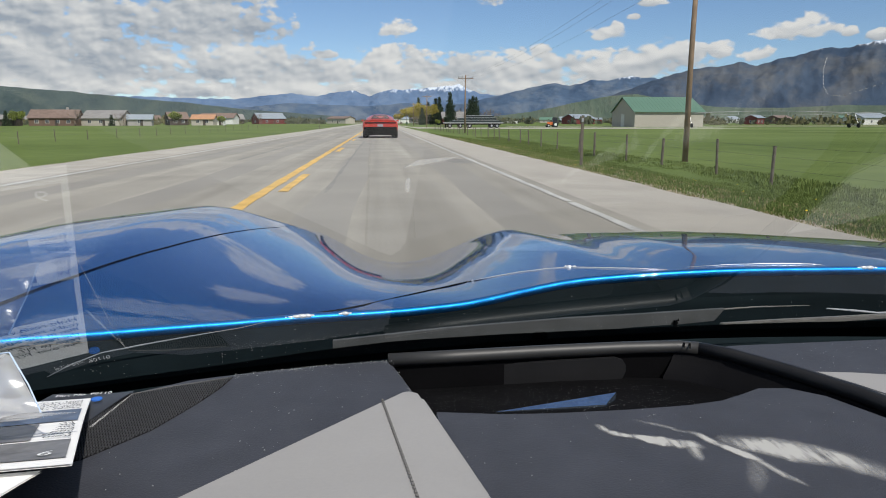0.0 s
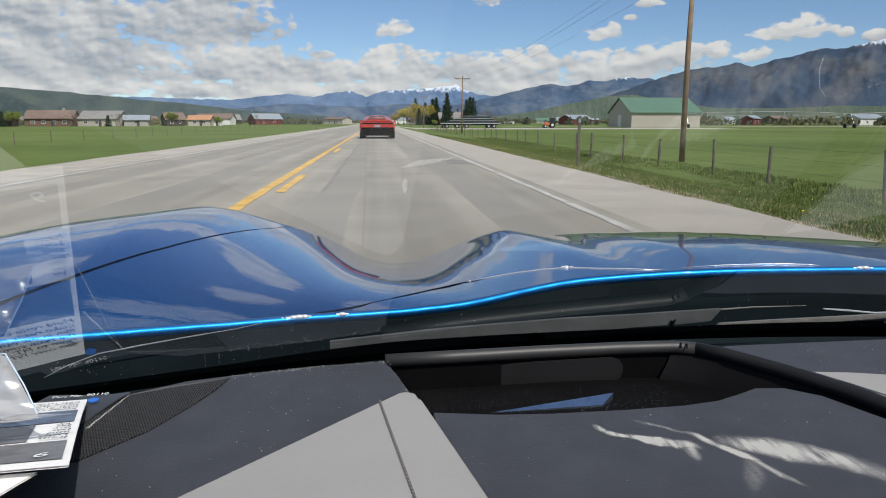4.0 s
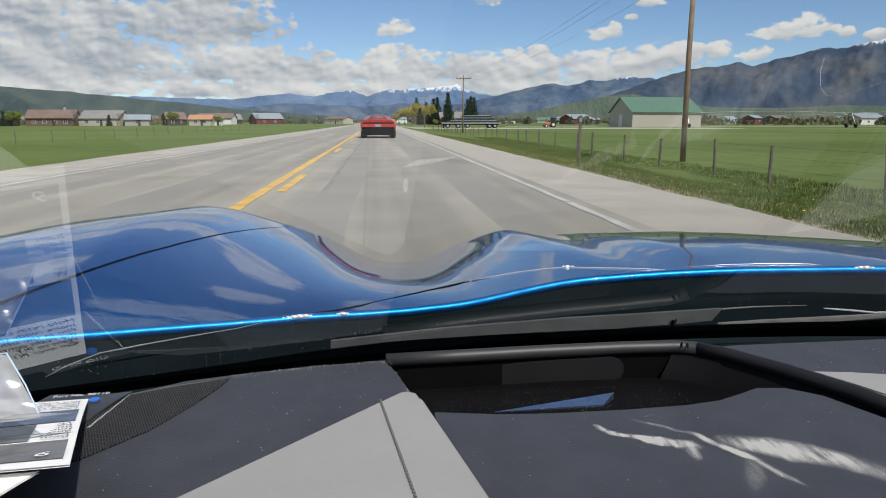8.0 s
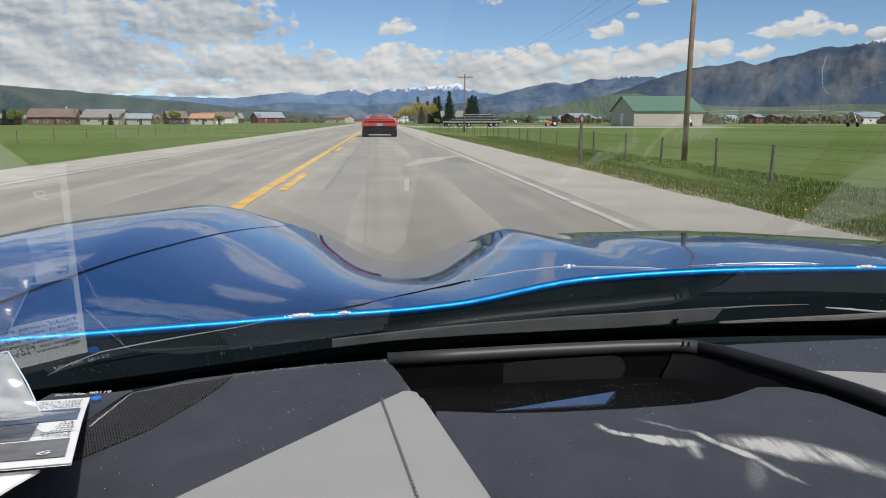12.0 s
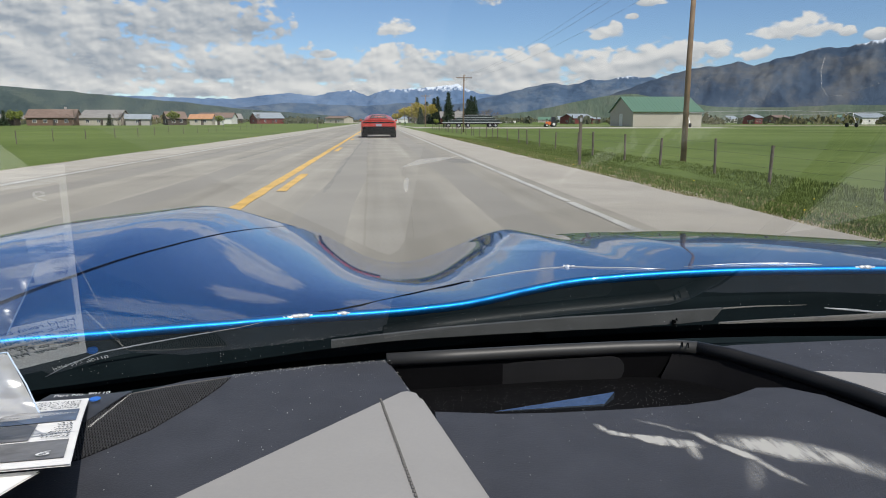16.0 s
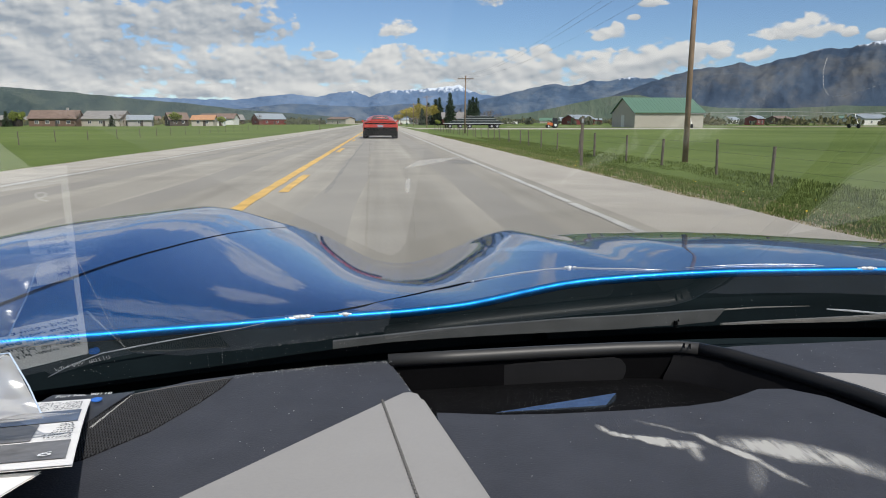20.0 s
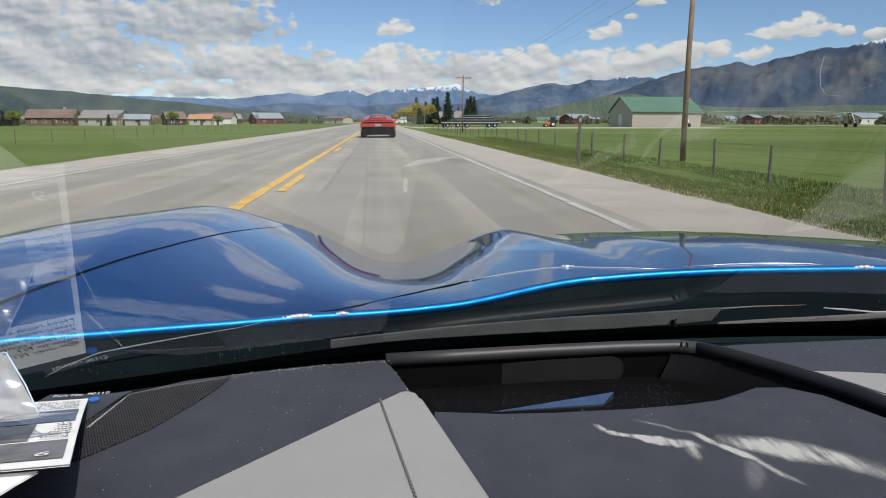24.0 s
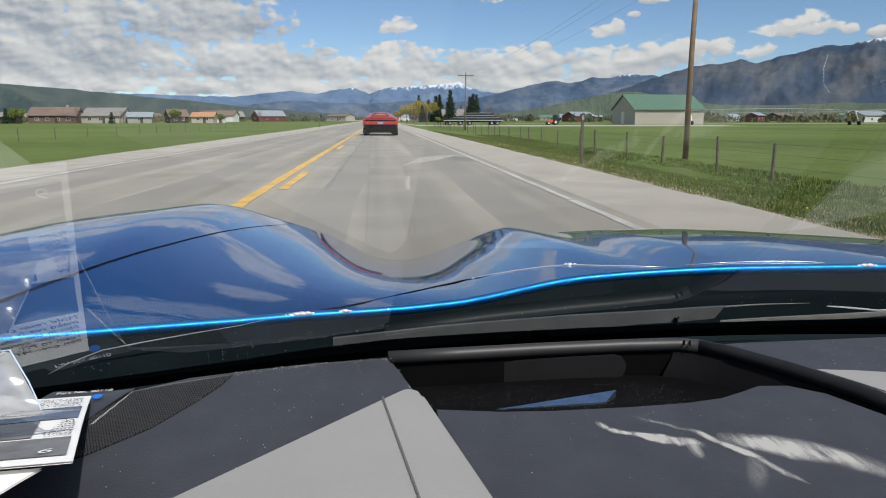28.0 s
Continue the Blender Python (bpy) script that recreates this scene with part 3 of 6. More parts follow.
# a fine ripple is added to the rolled edge so that it glints in places
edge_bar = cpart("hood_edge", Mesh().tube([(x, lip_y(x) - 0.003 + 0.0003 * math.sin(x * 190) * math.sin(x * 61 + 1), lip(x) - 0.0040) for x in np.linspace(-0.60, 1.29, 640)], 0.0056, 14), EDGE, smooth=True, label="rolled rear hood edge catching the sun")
# sun glints on the edge and seam, added as small near-white beads
def nub(at, r, stretch):
    rows = [[(at[0] + stretch * r * math.sin(a) * math.cos(b), at[1] + r * math.sin(a) * math.sin(b), at[2] + r * math.cos(a)) for b in np.linspace(0, 2 * math.pi, 15)] for a in np.linspace(0.01, math.pi - 0.01, 9)]
    cpart("sun_glint", Mesh().grid(rows), FLASH, edge_bar, smooth=True)


FLASH = mat("near-white sun glint", (0.93, 0.95, 1.0), 0.30, 0.35, var=0.05, scale=60, bump=0.0)
for x, r in ((-0.104, 0.0012), (-0.099, 0.0016), (-0.093, 0.0024), (-0.087, 0.0028), (-0.081, 0.0026), (-0.076, 0.0015), (-0.046, 0.0016), (-0.041, 0.0026), (-0.036, 0.0014), (0.569, 0.0016), (0.575, 0.0026), (0.582, 0.0028), (0.589, 0.0014)):
    nub((x, lip_y(x) - 0.006, lip(x) - 0.0004), r, 1.9)
for x, y, r in ((0.236, 0.8755, 0.0020), (0.2398, 0.8725, 0.0032), (0.2455, 0.8695, 0.0022), (0.238, 0.885, 0.0012), (0.122, 0.923, 0.0018)):
    nub((x, y, skin(x, y)), r, 1.3)
cpart("edge_seal", Mesh().tube([(-0.3184, 0.6626, 0.6818), (-0.295, 0.6708, 0.6931), (-0.2692, 0.6795, 0.7011), (-0.2347, 0.6905, 0.7045), (-0.193, 0.7029, 0.7081), (-0.1455, 0.7157, 0.7118), (-0.1213, 0.7217, 0.7154)], [0.0003, 0.0004, 0.0006, 0.0008, 0.0006, 0.0004, 0.0003], 8), mat("pale rubber seal", (0.30, 0.32, 0.35), 0.35, var=0.2, scale=60, bump=0.0), label="pale curved seal below the hood edge", smooth=True)


def glass_y(x):
    return 0.60 - 0.31 * (x - CX) ** 2


def glass(x, y):
    return (x, y, 0.735 + (glass_y(x) - y) * 0.466)


rows = [[(x, lip_y(x) - 0.005, lip(x) - 0.006) for x in np.linspace(-0.6, 1.28, 60)],
        [(x, lip_y(x) - 0.02, lip(x) - 0.03) for x in np.linspace(-0.6, 1.28, 60)],
        [(x, lip_y(x) - 0.085, 0.668) for x in np.linspace(-0.6, 1.28, 60)],
        [(x, glass_y(x) + 0.060, 0.672) for x in np.linspace(-0.6, 1.28, 60)],
        [(x, glass_y(x) + 0.02, 0.690) for x in np.linspace(-0.6, 1.28, 60)]]
cowl = cpart("cowl_panel", Mesh().grid(rows), COWL, smooth=True)
for x, y in ((-0.045, 0.70), (0.11, 0.70), (0.165, 0.69)):
    cpart("clip", Mesh().tube([(x, y, 0.662), (x, y, 0.684), (x, y - 0.001, 0.690)], [0.008, 0.008, 0.005], 12), COWL, cowl)
# wiper at rest in the cowl
WIPER_GREY = mat("matt grey wiper plastic", (0.115, 0.12, 0.122), 0.6, var=0.2, scale=30, bump=0.1, depth=0.001)
ARM_GREY = mat("satin wiper arm", (0.26, 0.25, 0.235), 0.45, var=0.15, scale=30, bump=0.1, depth=0.001)


def upright(outline, y0, y1):
    """A plate standing across the car, from its outline in x and z."""
    n = len(outline)
    return Mesh().add([(x, y, z) for y in (y0, y1) for x, z in outline], [tuple(range(n)), tuple(range(n, 2 * n))[::-1]] + [(i, n + i, n + (i + 1) % n, (i + 1) % n) for i in range(n)])


wiper = cpart("wiper", upright([(-0.05, 0.7035), (0.06, 0.7135), (0.1894, 0.7211), (0.2628, 0.7234), (0.3564, 0.7272), (0.3456, 0.7146), (0.3102, 0.7119), (0.2634, 0.7100), (0.1898, 0.7050), (0.06, 0.699), (-0.05, 0.695)], 0.689, 0.694), WIPER_GREY)
cpart("arm", upright([(0.350, 0.7070), (0.4785, 0.7120), (0.541, 0.7150), (0.75, 0.722), (0.75, 0.7260), (0.5406, 0.7195), (0.478, 0.7178), (0.40, 0.7158), (0.35, 0.7138)], 0.680, 0.686), ARM_GREY, wiper, bevel=0.001)
# highlight along the arm, built as a bright tube
cpart("arm_highlight", Mesh().tube([(0.468, 0.688, 0.7253), (0.497, 0.688, 0.7225), (0.5259, 0.688, 0.7192), (0.60, 0.686, 0.7205), (0.72, 0.684, 0.7245)], [0.0006, 0.0012, 0.0010, 0.0008, 0.0008], 8), BRIGHT, wiper, "bright highlight line on the wiper arm")
cpart("blade", Mesh().tube([(0.3565, 0.690, 0.7268), (0.3922, 0.690, 0.7283), (0.45, 0.690, 0.7285)], [0.0009, 0.0008, 0.0003], 8), ARM_GREY, wiper)
cpart("nozzle", Mesh().tube([(0.303, 0.686, 0.7095), (0.303, 0.686, 0.7165), (0.306, 0.686, 0.7175)], [0.0025, 0.0022, 0.0014], 10), BLACK, wiper)

# windscreen: one bowed pane that mirrors the dashboard faintly
GLASS = bpy.data.materials.new("windscreen glass")
GLASS.use_nodes = True
t = GLASS.node_tree
t.nodes.clear()
fr, tr, gl, mx = t.nodes.new("ShaderNodeFresnel"), t.nodes.new("ShaderNodeBsdfTransparent"), t.nodes.new("ShaderNodeBsdfGlossy"), t.nodes.new("ShaderNodeMixShader")
fr.inputs[0].default_value = 1.5
gl.inputs["Roughness"].default_value = 0.0
gl.inputs["Color"].default_value = (0.58, 0.60, 0.60, 1)
tr.inputs[0].default_value = (0.97, 0.985, 0.98, 1)
t.links.new(fr.outputs[0], mx.inputs[0])
t.links.new(tr.outputs[0], mx.inputs[1])
t.links.new(gl.outputs[0], mx.inputs[2])
t.links.new(mx.outputs[0], t.nodes.new("ShaderNodeOutputMaterial").inputs[0])
xs = np.linspace(-0.58, 1.25, 60)
pane = cpart("windshield", Mesh().grid([[glass(x, glass_y(x) + 0.018 - 0.62 * k) for x in xs] for k in np.linspace(0, 1, 24)]), GLASS, smooth=True, label="raked clear windshield")
pane.visible_shadow = False
frit_top = curve([-0.5, -0.2605, -0.2381, -0.2032, -0.1633, -0.1092, -0.0512, 0.007, 0.0541, 0.1359, 0.218, 0.3284, 0.4361, 1.2], [0.4453, 0.5053, 0.5148, 0.5271, 0.5374, 0.5466, 0.5438, 0.547, 0.5623, 0.5862, 0.6024, 0.6087, 0.6035, 0.42], 0.01)
fx = np.linspace(-0.5, 1.15, 1500)
rows = [[tuple(np.array(glass(x, glass_y(x) + 0.10)) + np.array((0, 0.002, 0.003))) for x in fx],
        [tuple(np.array(glass(x, frit_top(x) - 0.0030 * (i % 2))) + np.array((0, 0.002, 0.003))) for i, x in enumerate(fx)]]
cpart("frit_band", Mesh().grid(rows), BLACK, pane, "black ceramic band with a toothed edge")

# ---- dashboard ----
TOP = 0.735
dash = cpart("dashboard", Mesh().prism([(-0.62, 0.05), (1.25, 0.05), (1.2, 0.36), (0.9, 0.50), (0.44, 0.60), (0.20, 0.60), (-0.05, 0.55), (-0.25, 0.49), (-0.5, 0.40)], 0.42, 0.668), BLACK, label="dark hollow body under the padded panels")
cpart("driver_panel", Mesh().prism([(-0.62, 0.06), (-0.62, 0.40), (-0.40, 0.445), (-0.26, 0.472), (-0.176, 0.484), (-0.142, 0.507), (-0.102, 0.519), (-0.05, 0.531), (0.006, 0.539), (0.024, 0.462), (0.029, 0.436), (0.029, 0.06)], 0.60, TOP),
      DASH, dash, "soft charcoal leather panel with dust specks", bevel=0.004)
cpart("front_panel", Mesh().prism([(0.03, 0.06), (0.030, 0.436), (0.075, 0.428), (0.11, 0.4265), (0.16, 0.428), (0.20, 0.4315), (0.225, 0.437), (0.245, 0.447), (0.262, 0.4565), (0.285, 0.455), (0.305, 0.437), (0.322, 0.395), (0.332, 0.30), (0.342, 0.06)], 0.60, TOP),
      DASH, dash, "soft charcoal leather panel", bevel=0.004)
cpart("passenger_panel", Mesh().prism([(0.268, 0.548), (0.30, 0.553), (0.44, 0.558), (0.62, 0.548), (0.85, 0.50), (1.1, 0.38), (1.2, 0.06), (0.372, 0.06), (0.362, 0.30), (0.352, 0.40), (0.325, 0.472), (0.288, 0.535)], 0.60, TOP - 0.001),
      DASH, dash, "charcoal leather passenger side panel", bevel=0.003)
rim_pts = [(0.004, 0.538), (0.06, 0.5425), (0.13, 0.548), (0.20, 0.5515), (0.245, 0.551), (0.262, 0.545), (0.28, 0.527), (0.305, 0.485), (0.327, 0.44), (0.342, 0.39), (0.350, 0.33), (0.356, 0.22), (0.36, 0.06)]
cpart("recess_rim", Mesh().tube([(x, y, TOP - 0.001) for x, y in rim_pts[:6]], 0.0055, 14), SATIN, dash, "satin black rounded rim of the display well", smooth=True)
cpart("recess_rim", Mesh().tube([(x, y, TOP - 0.001) for x, y in rim_pts[5:]], [0.0055, 0.0056, 0.0058, 0.006, 0.0062, 0.0064, 0.0066, 0.0066], 14), mat("dark rim leather", (0.010, 0.010, 0.011), 0.5, var=0.2, scale=60, fine=700, bump=0.3, depth=0.0005, spec=0.3), dash, "dark leather side of the display well rim", smooth=True)
cpart("recess_wall", Mesh().grid([[(x, y - 0.001, z) for x, y in rim_pts[:5]] for z in (TOP - 0.004, 0.700)]), BLACK, dash)
cpart("recess_side", Mesh().grid([[(x - d, y - d * 0.7, z) for x, y in rim_pts[4:11]] for z, d in ((TOP - 0.003, 0.001), (0.722, 0.006), (0.712, 0.014), (0.700, 0.016))]), mat("dark padded well side", (0.005, 0.005, 0.006), 0.7, spec=0.08, var=0.2, scale=40, fine=500, bump=0.2, depth=0.0005), dash, "dark padded side of the display well", smooth=True)
for k in (0.0, 0.004):
    cpart("crease", Mesh().tube([(0.250 + k, 0.5505 - k * 0.6, TOP + 0.0025), (0.249 + k, 0.545 - k * 0.6, TOP + 0.0040), (0.2475 + k, 0.5415 - k * 0.6, TOP + 0.0015)], 0.0006, 6), BLACK, dash)
cpart("display_housing", upright([(0.012, 0.7235), (0.19, 0.7285), (0.1965, 0.7265), (0.200, 0.722), (0.2003, 0.716), (0.198, 0.710), (0.191, 0.7065), (0.026, 0.7050)], 0.5445, 0.5475), mat("housing plastic", (0.012, 0.012, 0.013), 0.6, var=0.15, scale=30, bump=0.1, depth=0.001, spec=0.2), dash, "dark display housing with a rounded end", bevel=0.0006)
cpart("well_floor", Mesh().prism([(0.025, 0.42), (0.30, 0.42), (0.30, 0.45), (0.262, 0.54), (0.20, 0.548), (0.012, 0.535)], 0.69, 0.7095), BLACK, dash, "black speckled floor of the display well")
# reflected sky in the well, built as a mirror plate tinted blue
cpart("display_lens", Mesh().add([(0.082, 0.486, 0.7100), (0.166, 0.490, 0.7110), (0.178, 0.503, 0.7150), (0.082, 0.486, 0.709), (0.166, 0.490, 0.709), (0.178, 0.503, 0.709)], [(0, 1, 2), (3, 5, 4), (0, 3, 4, 1), (1, 4, 5, 2), (2, 5, 3, 0)]), mat("blue tinted mirror of the display", (0.34, 0.46, 0.62), 0.06, 0.9, var=0.2, scale=120, fine=700, bump=0.0, coat=1.0, spec=1.0), dash, "display mirror tinted blue for the sky it reflects")
hood_top = cpart("instrument_hood", Mesh().prism([(0.010, 0.4195), (0.0165, 0.4215), (0.024, 0.416), (0.049, 0.288), (0.09, 0.08), (-0.30, 0.08), (-0.096, 0.301)], 0.70, 0.755), GREY, dash, "light grey stitched leather hood over the gauges", bevel=0.011)
st = Mesh()
for k in range(46):
    p0 = np.array((-0.0010, 0.4052)) + np.array((0.0155, -0.1155)) * (k / 34)
    p1 = p0 + np.array((0.0003, -0.0019))
    st.tube([(p0[0], p0[1], 0.7552), (*((p0 + p1) / 2), 0.7556), (p1[0], p1[1], 0.7552)], 0.0008, 6)
cpart("stitching", st, THREAD, dash, "row of grey stitches")
cpart("trim_wedge", Mesh().prism([(0.317, 0.4745), (0.345, 0.4700), (0.40, 0.455), (0.40, 0.38), (0.345, 0.415), (0.331, 0.447)], TOP - 0.004, TOP + 0.003), GREY, dash, "light grey trim wedge", bevel=0.001)
# ribbed speaker grille let into the panel
rim_g = [(-0.1717, 0.4774), (-0.1482, 0.489), (-0.127, 0.498), (-0.110, 0.5066), (-0.1142, 0.486), (-0.1225, 0.461), (-0.1328, 0.437), (-0.141, 0.418), (-0.155, 0.399), (-0.1674, 0.383), (-0.21, 0.36), (-0.26, 0.40), (-0.26, 0.44)]
grille = cpart("speaker_grille", Mesh().prism(rim_g, TOP - 0.004, TOP + 0.0004), mat("grille base", (0.010, 0.010, 0.011), 0.8, var=0.2, scale=60, bump=0.0, spec=0.1), dash, "dark perforated speaker grille")


def within(x, y, outline):
    ins = False
    for (xa, ya), (xb, yb) in zip(outline, outline[1:] + outline[:1]):
        if (ya > y) != (yb > y) and x < (xb - xa) * (y - ya) / (yb - ya) + xa:
            ins = not ins
    return ins


ribs = Mesh()
for i in range(90):
    for j in range(90):
        x, y = -0.225 + 0.00165 * i + 0.0004 * (j % 2), 0.362 + 0.0019 * j
        if within(x, y, rim_g):
            ribs.box((x, y, TOP + 0.0008), (0.00095, 0.00125, 0.0010), 8, 0.7)
tagged(cpart("rib", ribs, mat("grille weave", (0.036, 0.037, 0.040), 0.6, var=0.25, scale=200, bump=0), dash, "fine woven bumps of the grille"), kind="stuff")
cpart("panel_edge", Mesh().tube([(-0.1717, 0.4784, TOP + 0.0008), (-0.148, 0.4905, TOP + 0.0008), (-0.1123, 0.5044, TOP + 0.0008)], 0.0004, 6), THREAD, dash, "thin pale edge of the panel")
# dust
dust = Mesh()
rd = random.Random(3)
for k in range(800):
    x, y = rd.uniform(-0.2, 0.45), rd.triangular(0.28, 0.55, 0.54)
    r = rd.triangular(0.0001, 0.00045, 0.00015)
    if 0.0 < x < 0.33 and y > 0.425 or y > 0.525 + 0.06 * x or (x < -0.1 and y > 0.40):
        continue
    dust.box((x, y, TOP + 0.0004), (r * 1.6, r, r), rd.uniform(0, 180))
for k in range(260):
    x = rd.uniform(-0.11, 0.02)
    y = float(np.interp(x, [-0.142, -0.102, -0.05, 0.006, 0.02], [0.507, 0.519, 0.531, 0.539, 0.47])) - 0.004 - abs(rd.gauss(0, 0.004))
    r = rd.uniform(0.00012, 0.0004)
    dust.box((x, y, TOP + 0.0004), (r * 1.6, r, r), rd.uniform(0, 180))
for k in range(800):
    x, y = rd.uniform(0.03, 0.235), rd.uniform(0.475, 0.530)
    r = rd.uniform(0.00008, 0.0002)
    dust.box((x, y, 0.7105), (r * 1.5, r, r), rd.uniform(0, 180))
tagged(part("dust", dust, mat("dust specks", (0.36, 0.36, 0.35), 0.9, var=0.2, bump=0)), "pale dust specks scattered on the dashboard", "dust", kind="stuff")
# sunlight streak on the leather, painted as pale film; marks on the glass
SUN_STREAK = bpy.data.materials.new("painted sun streak")
SUN_STREAK.use_nodes = True
t = SUN_STREAK.node_tree


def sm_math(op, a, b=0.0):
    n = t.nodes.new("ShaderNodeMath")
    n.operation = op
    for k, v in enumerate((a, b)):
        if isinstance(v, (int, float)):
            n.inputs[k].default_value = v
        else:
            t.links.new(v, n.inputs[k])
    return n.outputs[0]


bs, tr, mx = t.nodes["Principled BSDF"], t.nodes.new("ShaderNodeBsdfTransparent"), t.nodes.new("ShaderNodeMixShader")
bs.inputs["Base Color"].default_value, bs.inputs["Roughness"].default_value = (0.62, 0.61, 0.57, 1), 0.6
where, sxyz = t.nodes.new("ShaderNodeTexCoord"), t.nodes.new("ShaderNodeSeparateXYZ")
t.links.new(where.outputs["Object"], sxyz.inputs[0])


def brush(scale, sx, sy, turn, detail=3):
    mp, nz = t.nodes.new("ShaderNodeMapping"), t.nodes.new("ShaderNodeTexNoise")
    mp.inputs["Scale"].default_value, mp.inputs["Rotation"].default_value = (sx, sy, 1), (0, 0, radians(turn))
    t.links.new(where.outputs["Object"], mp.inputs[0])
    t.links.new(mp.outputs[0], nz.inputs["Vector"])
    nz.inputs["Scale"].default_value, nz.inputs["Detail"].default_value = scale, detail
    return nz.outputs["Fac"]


# patches of the light streak: centre, direction, half length, half width, weight
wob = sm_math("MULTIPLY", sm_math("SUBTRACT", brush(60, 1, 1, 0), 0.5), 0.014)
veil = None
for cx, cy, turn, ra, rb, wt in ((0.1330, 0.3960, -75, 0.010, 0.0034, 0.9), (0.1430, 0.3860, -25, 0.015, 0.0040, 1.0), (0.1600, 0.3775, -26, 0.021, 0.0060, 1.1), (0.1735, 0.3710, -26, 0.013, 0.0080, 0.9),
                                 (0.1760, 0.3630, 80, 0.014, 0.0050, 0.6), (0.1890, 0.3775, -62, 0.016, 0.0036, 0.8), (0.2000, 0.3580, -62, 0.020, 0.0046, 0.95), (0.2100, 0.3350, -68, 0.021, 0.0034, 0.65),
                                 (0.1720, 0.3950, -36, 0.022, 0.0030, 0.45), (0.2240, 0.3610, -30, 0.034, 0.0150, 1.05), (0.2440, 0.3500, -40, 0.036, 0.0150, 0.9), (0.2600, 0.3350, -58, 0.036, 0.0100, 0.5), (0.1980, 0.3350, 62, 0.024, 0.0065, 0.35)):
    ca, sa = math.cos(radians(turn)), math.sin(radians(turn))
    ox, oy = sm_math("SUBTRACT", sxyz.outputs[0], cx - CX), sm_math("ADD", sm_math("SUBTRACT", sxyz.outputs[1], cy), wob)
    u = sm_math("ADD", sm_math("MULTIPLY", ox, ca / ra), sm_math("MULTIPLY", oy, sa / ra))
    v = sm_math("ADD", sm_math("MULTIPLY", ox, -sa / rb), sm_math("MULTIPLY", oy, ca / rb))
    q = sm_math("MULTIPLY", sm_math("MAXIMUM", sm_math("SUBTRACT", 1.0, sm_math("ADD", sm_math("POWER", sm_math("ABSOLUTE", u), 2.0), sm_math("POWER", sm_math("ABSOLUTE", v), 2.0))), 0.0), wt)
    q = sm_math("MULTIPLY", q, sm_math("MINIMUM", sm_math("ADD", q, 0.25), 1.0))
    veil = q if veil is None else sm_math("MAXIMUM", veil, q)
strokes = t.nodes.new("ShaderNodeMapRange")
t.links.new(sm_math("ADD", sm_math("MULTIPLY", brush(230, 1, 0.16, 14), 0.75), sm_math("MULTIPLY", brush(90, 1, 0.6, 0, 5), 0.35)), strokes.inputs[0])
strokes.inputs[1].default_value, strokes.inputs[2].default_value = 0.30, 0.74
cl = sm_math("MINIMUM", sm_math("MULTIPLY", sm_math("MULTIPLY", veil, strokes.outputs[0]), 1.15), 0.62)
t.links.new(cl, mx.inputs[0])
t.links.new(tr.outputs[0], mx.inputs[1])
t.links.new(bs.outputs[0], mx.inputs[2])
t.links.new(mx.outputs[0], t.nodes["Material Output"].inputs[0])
cpart("light_streak", Mesh().grid([[(x, y, TOP + 0.0006) for x in (0.105, 0.2, 0.31)] for y in (0.29, 0.42)]), SUN_STREAK, dash, "pale wispy streak of sunlight painted on the leather").visible_shadow = False
BAG = bpy.data.materials.new("clear plastic film")
BAG.use_nodes = True
t = BAG.node_tree
t.nodes.clear()
fr, tr, gl, mx = t.nodes.new("ShaderNodeFresnel"), t.nodes.new("ShaderNodeBsdfTransparent"), t.nodes.new("ShaderNodeBsdfGlossy"), t.nodes.new("ShaderNodeMixShader")
d1, d2, df, mx2 = t.nodes.new("ShaderNodeBsdfTranslucent"), t.nodes.new("ShaderNodeBsdfDiffuse"), t.nodes.new("ShaderNodeMixShader"), t.nodes.new("ShaderNodeMixShader")
t.links.new(d1.outputs[0], df.inputs[1])
t.links.new(d2.outputs[0], df.inputs[2])
fr.inputs[0].default_value, gl.inputs["Roughness"].default_value, mx2.inputs[0].default_value = 1.5, 0.16, 0.34
t.links.new(tr.outputs[0], mx2.inputs[1])
t.links.new(df.outputs[0], mx2.inputs[2])
t.links.new(fr.outputs[0], mx.inputs[0])
t.links.new(mx2.outputs[0], mx.inputs[1])
t.links.new(gl.outputs[0], mx.inputs[2])
t.links.new(mx.outputs[0], t.nodes.new("ShaderNodeOutputMaterial").inputs[0])
CLOUDY = bpy.data.materials.new("cloudy translucent film")
CLOUDY.use_nodes = True
t = CLOUDY.node_tree
t.nodes.clear()
d1, d2, mx = t.nodes.new("ShaderNodeBsdfTranslucent"), t.nodes.new("ShaderNodeBsdfTransparent"), t.nodes.new("ShaderNodeMixShader")
d1.inputs[0].default_value, mx.inputs[0].default_value = (0.85, 0.83, 0.76, 1), 0.26
t.links.new(d2.outputs[0], mx.inputs[1])
t.links.new(d1.outputs[0], mx.inputs[2])
t.links.new(mx.outputs[0], t.nodes.new("ShaderNodeOutputMaterial").inputs[0])
# pale sliver, small spot and thin line on the pane
chip = [glass(x, y) for x, y in ((0.0062, 0.1875), (0.0097, 0.1839), (0.0145, 0.1837), (0.0206, 0.1844), (0.0154, 0.1863), (0.0096, 0.1873))]
cpart("pale_sliver", Mesh().add([(x, y - 0.001, z - 0.002) for x, y, z in chip], [(0, 1, 2, 3, 4, 5)]), CLOUDY, pane, "thin pale sliver on the glass").visible_shadow = False
mark = [glass(x, y) for x, y in ((0.0073, 0.2051), (0.0068, 0.1987), (0.0073, 0.1949), (0.0083, 0.1959), (0.0083, 0.2058))]
